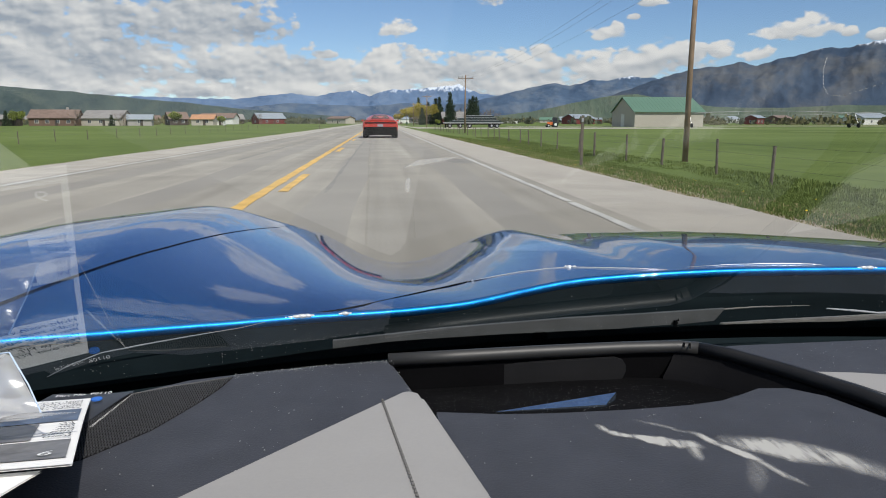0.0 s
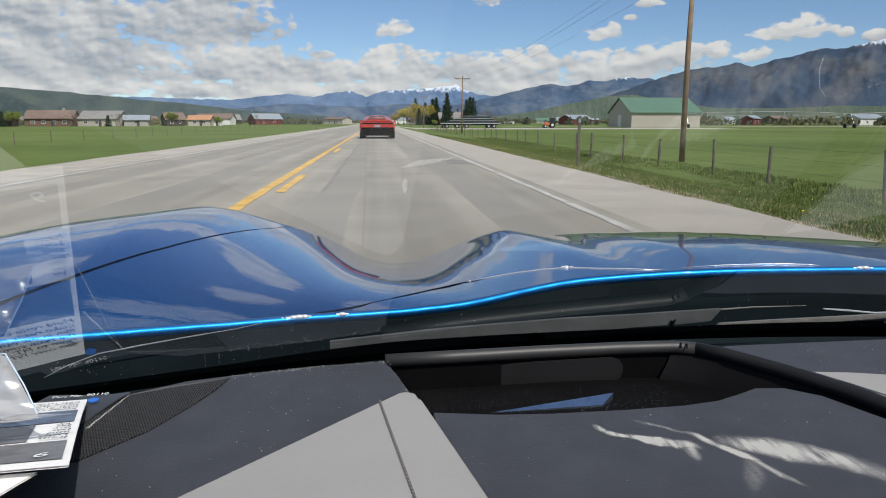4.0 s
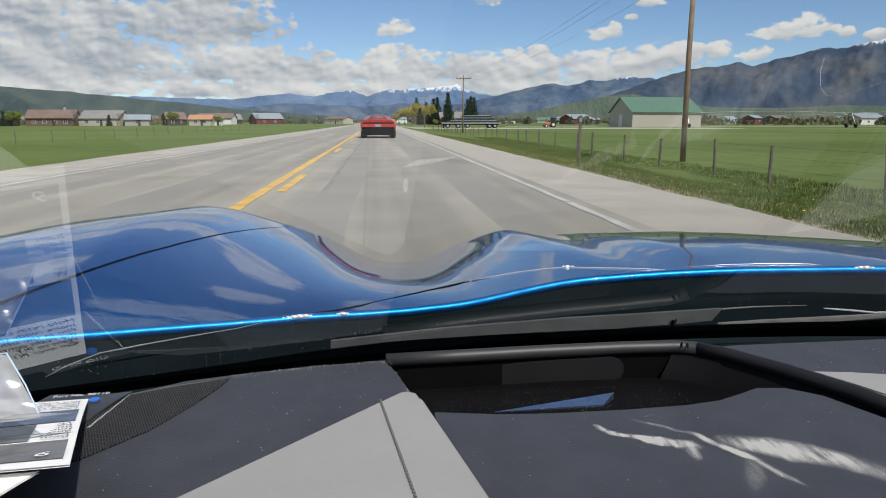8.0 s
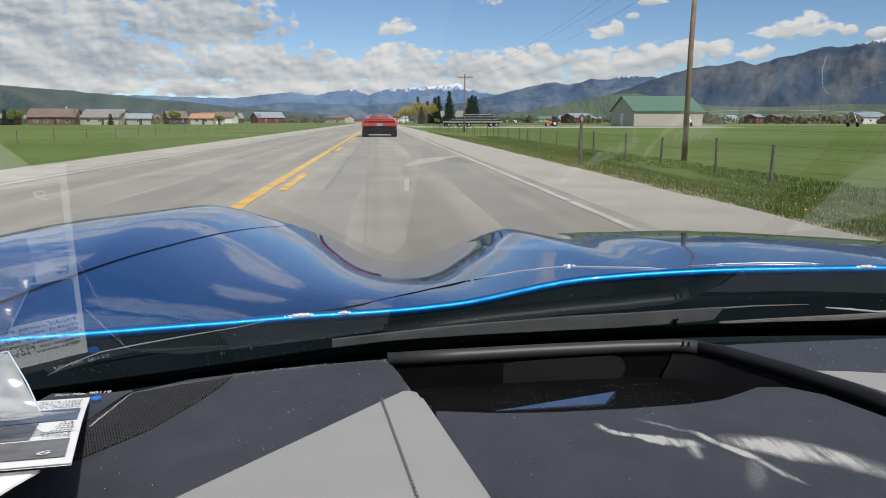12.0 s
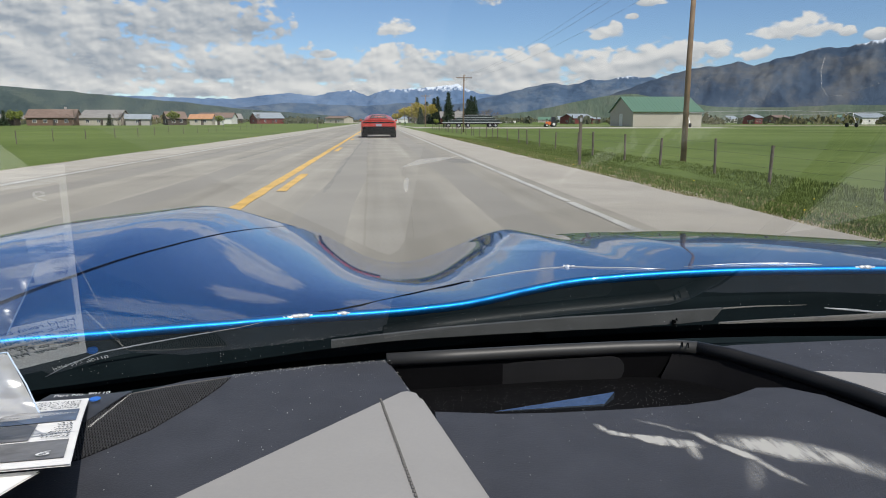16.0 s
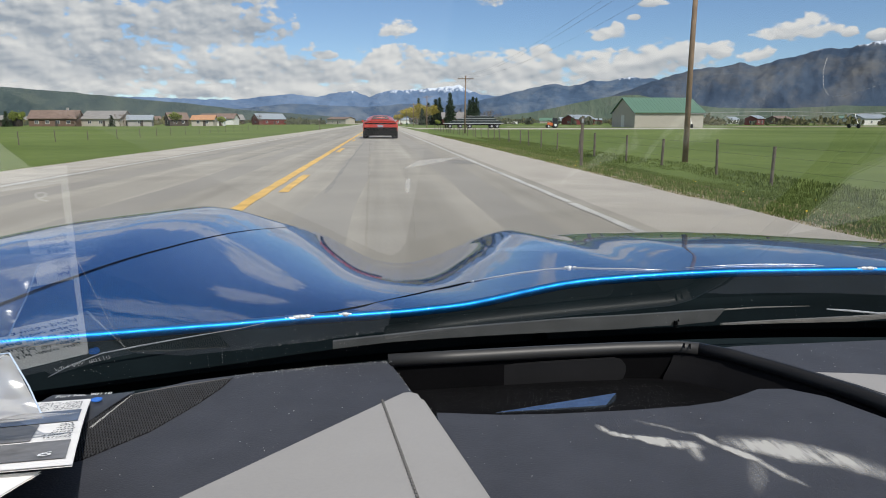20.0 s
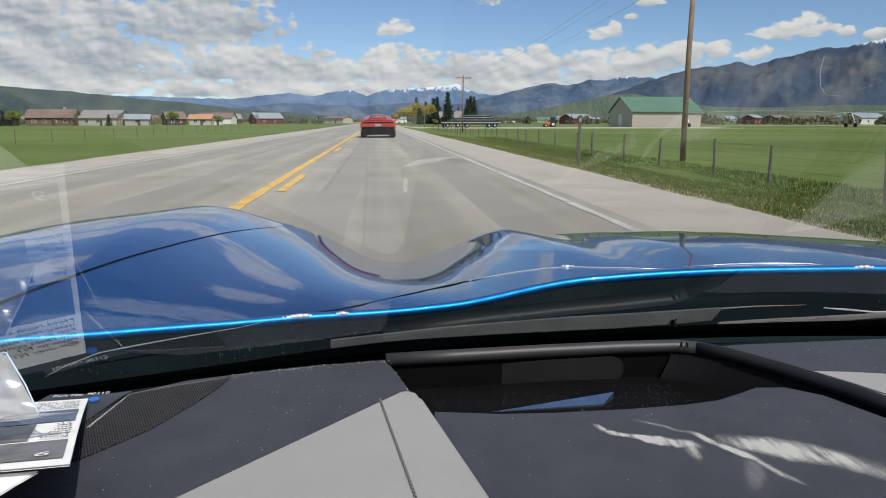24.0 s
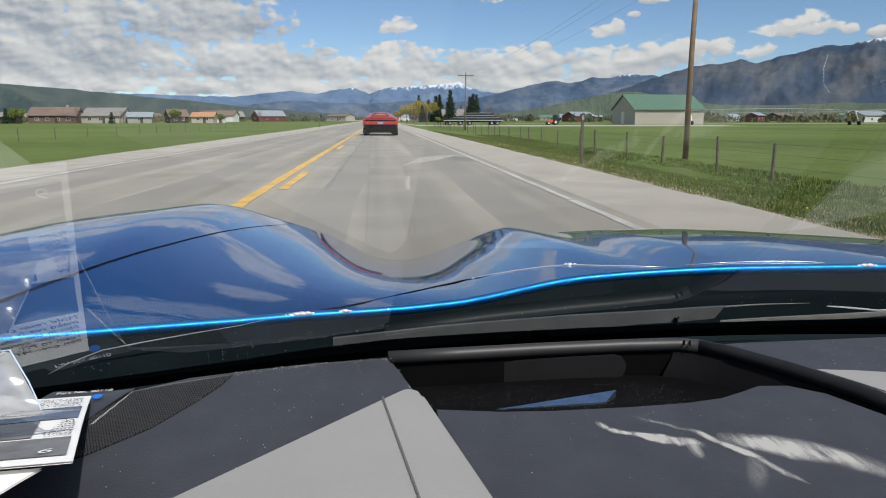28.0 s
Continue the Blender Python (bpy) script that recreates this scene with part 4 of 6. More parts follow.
cpart("spot", Mesh().add([(x, y - 0.001, z - 0.002) for x, y, z in mark], [(0, 1, 2, 3, 4)]), CLOUDY, pane, "tiny cloudy spot on the glass").visible_shadow = False
hair = [glass(x, y) for x, y in ((-0.0918, 0.2167), (-0.1022, 0.2531), (-0.1209, 0.3169), (-0.1407, 0.3886))]
cpart("hair_line", Mesh().tube([(x, y - 0.001, z - 0.002) for x, y, z in hair], 0.00006, 5), CLOUDY, pane, "thin straight bright line on the glass").visible_shadow = False
# specks on the pane and the dotted arc of an old crack
rg2 = random.Random(17)
specks = Mesh()
for _ in range(190):
    x = rg2.uniform(-0.2, 0.5)
    y = glass_y(x) - rg2.triangular(0.0, 0.22, 0.03)
    r = rg2.uniform(0.0001, 0.00030)
    p = glass(x, y)
    specks.box((p[0], p[1] - 0.001, p[2] - 0.002), (r * 1.4, r, r), rg2.uniform(0, 180))
speck = cpart("speck", specks, mat("pale specks", (0.38, 0.38, 0.37), 0.8, var=0.1, bump=0), pane, "pale dust specks on the glass")
speck.visible_shadow = False
tagged(speck, kind="stuff")
arc = [(0.0957, 0.1498), (0.0986, 0.1553), (0.1036, 0.1625), (0.1084, 0.1674), (0.1124, 0.1682), (0.1160, 0.1653), (0.1201, 0.1618)]
crack = Mesh()
for (x0, y0), (x1, y1) in zip(arc, arc[1:]):
    for f in np.arange(0.0, 0.95, 0.25):
        p, q = glass(x0 + (x1 - x0) * f, y0 + (y1 - y0) * f), glass(x0 + (x1 - x0) * (f + 0.16), y0 + (y1 - y0) * (f + 0.16))
        crack.tube([(p[0], p[1] - 0.001, p[2] - 0.002), (q[0], q[1] - 0.001, q[2] - 0.002)], 0.00007, 5)
cpart("crack", crack, CLOUDY, pane, "thin dotted arc of an old crack").visible_shadow = False
# what carries the body: floor pan and wheels
for x, o in ((-0.617, -1), (1.317, 1)):
    rows = [[(x + o * b, y, z) for y in np.linspace(0.80, -2.35, 12)] for z, b in ((0.66, -0.03), (0.60, 0), (0.45, 0.012), (0.22, -0.02))]
    cpart("door", Mesh().grid(rows), PAINT, smooth=True)
rows = [[(x, y, z + 0.03 * math.cos((x - CX) * 1.6)) for x in np.linspace(-0.617, 1.317, 14)] for y, z in ((-0.75, 0.66), (-1.2, 0.72), (-1.9, 0.74), (-2.3, 0.72), (-2.4, 0.62), (-2.38, 0.25))]
cpart("rear_deck", Mesh().grid(rows), PAINT, smooth=True)
for x in (0.0, 0.72):
    seat = cpart("seat", Mesh().box((x, -0.42, 0.40), (0.50, 0.52, 0.14)), DASH, bevel=0.04)
    cpart("backrest", Mesh().box((x, -0.70, 0.62), (0.48, 0.14, 0.50), taper=0.85), DASH, seat, bevel=0.04)
cpart("underbody", Mesh().box((CX, 0.3, 0.26), (1.7, 3.4, 0.2)), BLACK)
for x in (-0.50, 1.20):
    for y in (1.35, -1.3):
        wh = Mesh().tube([(x - 0.12, y, 0.325), (x - 0.10, y, 0.325), (x + 0.10, y, 0.325), (x + 0.12, y, 0.325)], [0.27, 0.30, 0.30, 0.27], 28)
        w = cpart("wheel", wh, RUBBER, smooth=False)
        cpart("rim", Mesh().tube([(x - 0.125, y, 0.325), (x + 0.125, y, 0.325)], 0.20, 20), SATIN, w)

# ---- papers on the dashboard ----
PAPER = mat("white leaflet paper", (0.86, 0.85, 0.83), 0.6, var=0.05, scale=40, bump=0.05, depth=0.001)
INK = mat("black ink", (0.03, 0.03, 0.035), 0.7, var=0.1, bump=0)
PHOTO = mat("grey printed photo", (0.16, 0.16, 0.165), 0.5, var=0.4, scale=90, fine=300, bump=0)
CARD = mat("dark printed card", (0.035, 0.037, 0.042), 0.4, var=0.2, scale=60, bump=0)


def sheet(name, label, corners, z, material, category="leaflet"):
    """A slightly buckled sheet between four corners given from its near right round to its near left."""
    (a, b, c, d) = [np.array(p) for p in corners]
    pts = []
    for v in np.linspace(0, 1, 12):
        row = []
        for u in np.linspace(0, 1, 12):
            p = (a * (1 - u) + d * u) * (1 - v) + (b * (1 - u) + c * u) * v
            row.append((p[0], p[1], z + 0.0015 * math.sin(3 * u + 2 * v) ** 2 + 0.001 * v * u))
        pts.append(row)
    m = Mesh().grid(pts)
    m.add([(x, y, zz - 0.0008) for r in pts for x, y, zz in r], [f[::-1] for f in m.f])
    return tagged(part(name, m, material, smooth=True), label, category)


under = sheet("folded_paper", "white folded paper lying on a small carton", [(-0.1545, 0.215), (-0.1345, 0.272), (-0.30, 0.262), (-0.30, 0.205)], TOP + 0.0485, PAPER, "paper")
card = sheet("part_card", "dark card with a white printed part number", [(-0.184, 0.432), (-0.1705, 0.4795), (-0.222, 0.4745), (-0.235, 0.43)], TOP + 0.0014, CARD, "card")
words("text", "Part No. 90110", 0.0056, mat("white ink", (0.8, 0.8, 0.8), 0.6, var=0.05, bump=0), card, pose(-0.2175, 0.4668, TOP + 0.0046, 0, 0, 7))
block = tagged(part("carton", Mesh().prism([(-0.31, 0.215), (-0.165, 0.222), (-0.168, 0.272), (-0.31, 0.262)], TOP + 0.0002, TOP + 0.0475), mat("white carton", (0.75, 0.74, 0.72), 0.7, var=0.05, bump=0), bevel=0.002),
               "small white carton propping up the leaflet", "box")
# the leaflet leans on the carton: near edge raised, far edge on the dashboard
near_r, far_r, across = Vector((-0.121, 0.268, 0.789)), Vector((-0.1925, 0.462, 0.7400)), Vector((-0.150, -0.016, 0.0))
along = far_r - near_r


def on_leaf(u, v, lift=0.0):
    up = across.cross(-along).normalized()
    return near_r + across * u + along * v + up * (lift + 0.0025 * math.sin(3.1 * v) * math.sin(2 + 2 * u))


m = Mesh()
for k, o in ((0, 0), (1, -0.0008)):
    m.grid([[tuple(on_leaf(u, v, o)) for u in np.linspace(0, 1, 14)] for v in np.linspace(0, 1, 18)])
leaf = tagged(part("instruction_leaflet", m, PAPER, smooth=True), "white instruction leaflet with photos leaning on a carton on the dashboard", "leaflet")


def leaf_pose(u, v, lift=0.0006):
    x, z = across.normalized(), across.cross(-along).normalized()
    r = Matrix((x, z.cross(x), z)).transposed().to_4x4()
    return Matrix.Translation(on_leaf(u, v, lift)) @ r


def leaf_block(u0, u1, v0, v1, material, label):
    part("photo", Mesh().grid([[tuple(on_leaf(u, v, 0.0005)) for u in np.linspace(u0, u1, 8)] for v in np.linspace(v0, v1, 8)]), material, leaf, label)


leaf_block(0.020, 0.95, 0.05, 0.225, PHOTO, "dark grey printed photo")
leaf_block(0.018, 0.95, 0.47, 0.685, mat("blue-grey printed photo", (0.10, 0.13, 0.19), 0.5, var=0.4, scale=90, fine=300, bump=0), "blue-grey printed photo")
leaf_block(0.135, 0.95, 0.245, 0.455, PHOTO, "dark grey printed photo")
WHITE_INK = mat("bright white ink", (0.85, 0.85, 0.85), 0.6, var=0.03, bump=0)
words("text", "9", 0.0125, WHITE_INK, leaf, leaf_pose(0.045, 0.105, 0.0011))
for k, text in enumerate(["Item", "Loos", "and", "par", "mv", "bo", "W"]):
    words("text", text, 0.0068, INK, leaf, leaf_pose(0.018, 0.262 + 0.029 * k, 0.0008))
for k, text in enumerate(["Hold resin contain", "make ready the c", "film in the other ha", "the resin container ar", "resin to PIT. Place cle", "film over PIT holding"]):
    words("text", text, 0.0074, INK, leaf, leaf_pose(0.020, 0.722 + 0.036 * k, 0.0008))
part("blue_dot", Mesh().tube([(-0.189, 0.462, TOP + 0.004), (-0.189, 0.462, TOP + 0.0048)], 0.0035, 14), mat("blue print", (0.03, 0.15, 0.55), 0.5, var=0.05, bump=0), card)
# clear pouch standing on the leaflet
top_l, top_r, low_r, low_l = Vector((-0.27, 0.345, 0.802)), Vector((-0.176, 0.338, 0.8125)), Vector((-0.156, 0.322, 0.7860)), Vector((-0.27, 0.312, 0.7790))


def film(bulge, seed):
    rows = []
    for v in np.linspace(0, 1, 22):
        row = []
        for u in np.linspace(0, 1, 26):
            p = (top_l.lerp(top_r, u)).lerp(low_l.lerp(low_r, u), v)
            e = math.sin(math.pi * u) ** 0.5 * math.sin(math.pi * v) ** 0.5
            k = noise.noise(Vector((u * 7, v * 5, seed))) * 0.5 + abs(noise.noise(Vector((u * 15, v * 12, seed)))) * 0.6
            row.append((p.x, p.y + (bulge + 0.006 * k * math.copysign(1, bulge)) * e, p.z + 0.003 * k * e))
        rows.append(row)
    return Mesh().grid(rows)


pouch = thing("plastic_pouch", "clear crumpled plastic pouch standing on the leaflet", "bag")
part("film", film(-0.008, 2), BAG, pouch, smooth=True)
part("film", film(0.012, 5), BAG, pouch, smooth=True)
SEAM = mat("bluish plastic seam", (0.45, 0.55, 0.70), 0.25, var=0.1, bump=0)
part("seam", Mesh().tube([top_r, top_r.lerp(low_r, 0.5) + Vector((0.001, 0, 0)), low_r], 0.0004, 6), SEAM, pouch, "bluish welded edge")
part("seam", Mesh().tube([top_l, top_l.lerp(top_r, 0.6), top_r], 0.0003, 6), SEAM, pouch, "bluish welded edge")

flap = []
for v in np.linspace(0, 1, 16):
    row = []
    for u in np.linspace(0, 1, 26):
        p = low_r.lerp(low_l, u).lerp(Vector((-0.1385, 0.3205, 0.7868)).lerp(Vector((-0.27, 0.262, 0.792)), u), v)
        k = abs(noise.noise(Vector((u * 6, v * 3, 7.3))))
        row.append((p.x, p.y, p.z + 0.002 + 0.010 * k * math.sin(math.pi * min(v, 0.85)) * min(1, u * 2.5)))
    flap.append(row)
part("flap", Mesh().grid(flap), BAG, pouch, "milky folded flap of the pouch", smooth=True)
tagged(part("paper_strip", Mesh().prism([(-0.1714, 0.4772), (-0.1720, 0.4775), (-0.1795, 0.425), (-0.1780, 0.425)], TOP + 0.0007, TOP + 0.0012), mat("greyed paper edge", (0.38, 0.38, 0.37), 0.7, var=0.1, bump=0)), "narrow white paper edge beside the card", "paper")

# ---- the red sports car ahead ----
RED = mat("orange red paint", (0.56, 0.040, 0.020), 0.3, 0.2, var=0.1, scale=3, bump=0, coat=1.0)
LAMP_RED = mat("tail lamp red", (0.22, 0.006, 0.006), 0.15, var=0.1, bump=0, coat=1)
DARK_GLASS = mat("dark window glass", (0.02, 0.022, 0.025), 0.05, var=0.1, bump=0)
CHROME = mat("bright metal", (0.7, 0.7, 0.7), 0.15, 1.0, var=0.1, bump=0)
PLATE = mat("plate white", (0.33, 0.34, 0.37), 0.5, var=0.05, bump=0)


def loft(sections, n=20):
    """sections: y, half width, low z, high z, roundness. A closed rounded body."""
    m = Mesh()
    rings = []
    for y, w, z0, z1, r in sections:
        ring = []
        for k in range(n):
            a = 2 * math.pi * k / n
            c, s = math.cos(a), math.sin(a)
            ring.append((w * math.copysign(abs(c) ** r, c), y, (z0 + z1) / 2 + (z1 - z0) / 2 * math.copysign(abs(s) ** r, s)))
        rings.append(ring)
    k = len(m.v)
    m.grid([r + [r[0]] for r in rings])
    m.add(rings[0], [tuple(range(n))])
    m.add(rings[-1], [tuple(range(n))[::-1]])
    return m


def low_sports_car(at):
    c = thing("sports_car", "orange-red low sports car seen from behind, on the road ahead", "car", at=at)
    part("body", loft([(0.0, 0.84, 0.44, 0.86, 0.45), (0.06, 0.93, 0.40, 0.93, 0.45), (0.35, 0.965, 0.30, 0.97, 0.45), (1.2, 0.965, 0.2, 0.98, 0.5), (2.0, 0.94, 0.2, 0.86, 0.4), (3.2, 0.95, 0.2, 0.80, 0.4), (4.1, 0.93, 0.2, 0.70, 0.4), (4.6, 0.75, 0.25, 0.52, 0.5)], 28),
         RED, c, smooth=True)
    part("cabin", loft([(0.25, 0.82, 0.70, 0.98, 0.8), (0.7, 0.80, 0.7, 1.14, 0.85), (1.3, 0.76, 0.7, 1.275, 0.85), (1.9, 0.74, 0.7, 1.28, 0.85), (2.3, 0.72, 0.7, 1.16, 0.7), (2.9, 0.55, 0.75, 0.86, 0.5)], 24), RED, c, smooth=True)
    # reddish reflection in the rear window is put into the glass colour
    part("rear_window", Mesh().add([(-0.50, 0.38, 1.04), (0.50, 0.38, 1.04), (0.36, 1.02, 1.225), (-0.36, 1.02, 1.225)], [(0, 1, 2, 3)]), mat("rear glass with painted reddish reflection", (0.10, 0.035, 0.03), 0.12, var=0.2, bump=0), c)
    part("spoiler", Mesh().box((0, 0.08, 0.945), (1.62, 0.16, 0.03)), RED, c, bevel=0.012)
    part("rear_fascia", Mesh().box((0, 0.02, 0.62), (1.62, 0.06, 0.16), taper=0.98), RED, c, bevel=0.02)
    part("diffuser", Mesh().box((0, 0.04, 0.38), (1.70, 0.20, 0.44), taper=1.05), BLACK, c, bevel=0.03)
    for x in (-0.72, -0.46, 0.46, 0.72):
        l = part("tail_lamp", Mesh().prism([(x - 0.11, -0.02), (x + 0.11, -0.02), (x + 0.11, 0.06), (x - 0.11, 0.06)], 0.765, 0.855), LAMP_RED, c, bevel=0.015)
    part("lamp_band", Mesh().box((0, 0.0, 0.81), (1.70, 0.05, 0.075)), BLACK, c, "smoked black band between the lamps", bevel=0.02)
    part("number_plate", Mesh().box((0, -0.025, 0.67), (0.30, 0.012, 0.12)), PLATE, c, "plain pale plate")
    for x in (-0.16, 0.16):
        part("exhaust_tip", Mesh().tube([(x, -0.07, 0.36), (x, 0.05, 0.36)], 0.04, 14), BLACK, c)
    for x in (-0.98, 0.98):
        part("side_mirror", Mesh().box((x, 2.2, 0.93), (0.15, 0.1, 0.09), taper=0.8), RED, c, bevel=0.02)
    for x in (-0.80, 0.80):
        for y in (0.75, 3.45):
            w = part("wheel", Mesh().tube([(x - 0.15, y, 0.34), (x - 0.13, y, 0.34), (x + 0.13, y, 0.34), (x + 0.15, y, 0.34)], [0.30, 0.34, 0.34, 0.30], 24), RUBBER, c)
            part("rim", Mesh().tube([(x - 0.155, y, 0.34), (x + 0.155, y, 0.34)], 0.22, 16), BLACK, w)
    return c


low_sports_car(pose(0.05, 39, 0.028))

# ---- utility poles and wires ----
pole_spots = [(11.9 + 0.3 * math.sin(k * 2.1), 27 + 75 * k) for k in range(-4, 8)]


def utility_pole(at, lean):
    p = thing("utility_pole", "weathered brown wooden utility pole with a crossarm", "utility pole", "poles along the road", at)
    part("pole", Mesh().tube([(0, 0, -0.4), (0, 0, 4), (lean * 0.5, 0, 8.0)], [0.115, 0.10, 0.085], 12), POLE_WOOD, p, smooth=True)
    part("crossarm", Mesh().box((lean * 0.45, -0.12, 7.55), (2.2, 0.09, 0.11)), POLE_WOOD, p, bevel=0.01)
    for s in (-1, 1):
        part("brace", Mesh().tube([(lean * .4 + s * 0.6, -0.13, 7.5), (lean * .4, -0.12, 6.95)], 0.018, 6), STEEL, p)
    for x in (-1.0, -0.45, 1.0):
        part("insulator", Mesh().tube([(lean * .45 + x, -0.12, 7.6), (lean * .45 + x, -0.12, 7.66), (lean * .45 + x, -0.12, 7.72), (lean * .45 + x, -0.12, 7.76)], [0.02, 0.045, 0.045, 0.02], 8), STEEL, p)
    return p


first = utility_pole(pose(pole_spots[0][0], pole_spots[0][1], -0.65), 0.12)
for i, (x, y) in enumerate(pole_spots[1:]):
    copy_thing(first, pose(x, y, -0.65, 0, 0, (i * 37) % 9 - 4))
wires = thing("power_line", "thin black overhead wires strung from pole to pole", "wire")
for dx in (-1.0, -0.45, 1.0):
    for (x0, y0), (x1, y1) in zip(pole_spots, pole_spots[1:]):
        part("wire", Mesh().tube([(x0 + dx + (x1 - x0) * f, y0 + (y1 - y0) * f, 7.12 - 0.9 * 4 * f * (1 - f)) for f in np.linspace(0, 1, 9)], 0.006, 4), WIRE, wires)

# ---- wire fence along the right-hand field ----
rf = random.Random(12)


def fence_line(name, label, spots, post_r, post_h, wires_at, z):
    fence = thing(name, label, "fence")
    for i, (x, y) in enumerate(spots):
        lean = (rf.uniform(-.05, .05), rf.uniform(-.04, .04))
        h = post_h * rf.uniform(0.9, 1.08)
        part("post", Mesh().tube([(x, y, z - 0.1), (x + lean[0] * 0.5, y + lean[1] * 0.5, z + h * 0.5), (x + lean[0], y + lean[1], z + h)], post_r * rf.uniform(0.85, 1.2), 7), WOOD, fence)
    for h in wires_at:
        part("wire", Mesh().tube([(x, y, z + h) for x, y in spots], 0.0025, 3), WIRE, fence)
    return fence


spots = [(9.9 + 0.12 * math.sin(k * 1.7), 5.6 + 3.75 * k + 0.3 * math.sin(k * 2.9)) for k in range(-4, 34)]
fence_line("wire_fence", "weathered wooden posts strung with field wire beside the pasture", spots, 0.042, 1.05, (0.4, 0.7, 0.95), -0.65)
spots = [(-24 + 0.2 * math.sin(k * 1.3), 8 + 6 * k) for k in range(0, 26)]
fence_line("wire_fence", "low weathered post and wire fence beyond the far verge", spots, 0.035, 0.9, (0.5, 0.9), -0.62)
d = thing("delineator_post", "dark steel roadside delineator post in the gravel edge", "road marker", at=pose(5.05, 17.6, -0.25))
part("post", Mesh().box((0, 0, 0.6), (0.07, 0.05, 1.4)), WOOD, d, bevel=0.008)
part("reflector", Mesh().box((0, -0.03, 1.2), (0.06, 0.01, 0.1)), STEEL, d)

# ---- verge: grass, straw and dandelions ----
def tufts(name, label, area, count, height, material, seed, spread=0.10, width=0.006, clump=6):
    rnd = random.Random(seed)
    vs, fs = [], []
    x0, x1, y0, y1 = area
    for _ in range(count):
        y = y0 + (y1 - y0) * rnd.random() ** 1.9
        x = rnd.uniform(x0, x1)
        z = ground_height(x)
        for _ in range(clump):
            a, h = rnd.uniform(0, 6.28), height * rnd.uniform(0.4, 1.2)
            bx, by = x + rnd.gauss(0, spread * 0.6), y + rnd.gauss(0, spread * 0.6)
            w = width * rnd.uniform(0.7, 1.5) * (1 + y / 25)
            lean = h * rnd.uniform(0.1, 0.55)
            k = len(vs)
            ca, sa = math.cos(a), math.sin(a)
            vs += [(bx - w * sa, by + w * ca, z - 0.02), (bx + w * sa, by - w * ca, z - 0.02), (bx + lean * ca * 0.5 + w * .7 * sa, by + lean * sa * 0.5 - w * .7 * ca, z + h * 0.62),
                   (bx + lean * ca * 0.5 - w * .7 * sa, by + lean * sa * 0.5 + w * .7 * ca, z + h * 0.62), (bx + lean * ca, by + lean * sa, z + h)]
            fs += [(k, k + 1, k + 2, k + 3), (k + 3, k + 2, k + 4)]
    m = Mesh()
    m.v, m.f = vs, fs
    return tagged(part(name, m, material), label, "grass", kind="stuff")


tufts("verge_grass", "uneven green grass on the road bank", (4.0, 9.5, 3.5, 60), 26000, 0.040, BLADE, 1, width=0.004)
tufts("verge_grass", "taller green grass round the fence posts", (9.3, 11.5, 5, 70), 4200, 0.085, BLADE, 2)
tufts("verge_grass", "green grass on the bank beyond the far lane", (-11, -7.1, 8, 90), 8000, 0.05, BLADE, 4)
tufts("dry_grass", "bleached straw along the gravel edge", (3.85, 6.4, 4, 45), 1300, 0.045, STRAW, 6)
tufts("dry_grass", "bleached straw along the gravel edge beyond the far lane", (-8.2, -7.05, 9, 60), 500, 0.07, STRAW, 7)
fl = Mesh()
rnd = random.Random(21)
for _ in range(46):
    if rnd.random() < 0.7:
        x, y = rnd.uniform(4.2, 8.5), 5 + 35 * rnd.random() ** 1.5
    else:
        x, y = rnd.uniform(-10, -7), 14 + 40 * rnd.random()
    z, r = ground_height(x) + rnd.uniform(0.05, 0.10), rnd.uniform(0.012, 0.022)
    fl.add([(x + r * math.cos(a), y + r * math.sin(a), z) for a in (0, 1.05, 2.1, 3.14, 4.19, 5.24)] + [(x, y, z + r * 0.7)], [(i, (i + 1) % 6, 6) for i in range(6)])
tagged(part("dandelions", fl, PETAL), "small yellow dandelion heads in the verge", "flower", kind="stuff")
rows = []
for y in np.geomspace(4, 70, 420):
    a, b = noise.noise(Vector((0, y * 1.3, 4))), noise.noise(Vector((3, y * 0.45, 8))) + 0.5 * noise.noise(Vector((3, y * 2.1, 2)))
    x1 = 4.42 + 0.45 * b
    rows.append([(3.78 + 0.05 * a, y, -0.016), (x1, y, ground_height(x1) + 0.014)])
tagged(part("dirt_edge", Mesh().grid(rows), DIRT), "bare tan dirt edge beside the shoulder", "dirt", kind="structure")

# ---- trees ----
BARK = mat("brown bark", (0.13, 0.10, 0.075), 0.95, var=0.35, scale=3, fine=30, bump=0.5)
NEEDLE = mat("dark spruce needles", (0.018, 0.040, 0.020), 0.8, var=0.4, scale=0.9, fine=6, bump=0, spec=0.2, other=(0.045, 0.075, 0.032), rand=0.2)
WILLOW = mat("yellow spring willow leaves", (0.42, 0.33, 0.05), 0.8, var=0.35, scale=0.7, fine=5, bump=0, spec=0.2, other=(0.55, 0.46, 0.10), rand=0.12)
FRESH = mat("fresh green leaves", (0.20, 0.24, 0.05), 0.8, var=0.35, scale=0.7, fine=5, bump=0, spec=0.2, rand=0.15)
TWIG = mat("bare brown twigs", (0.19, 0.15, 0.12), 0.95, var=0.3, scale=2, bump=0)


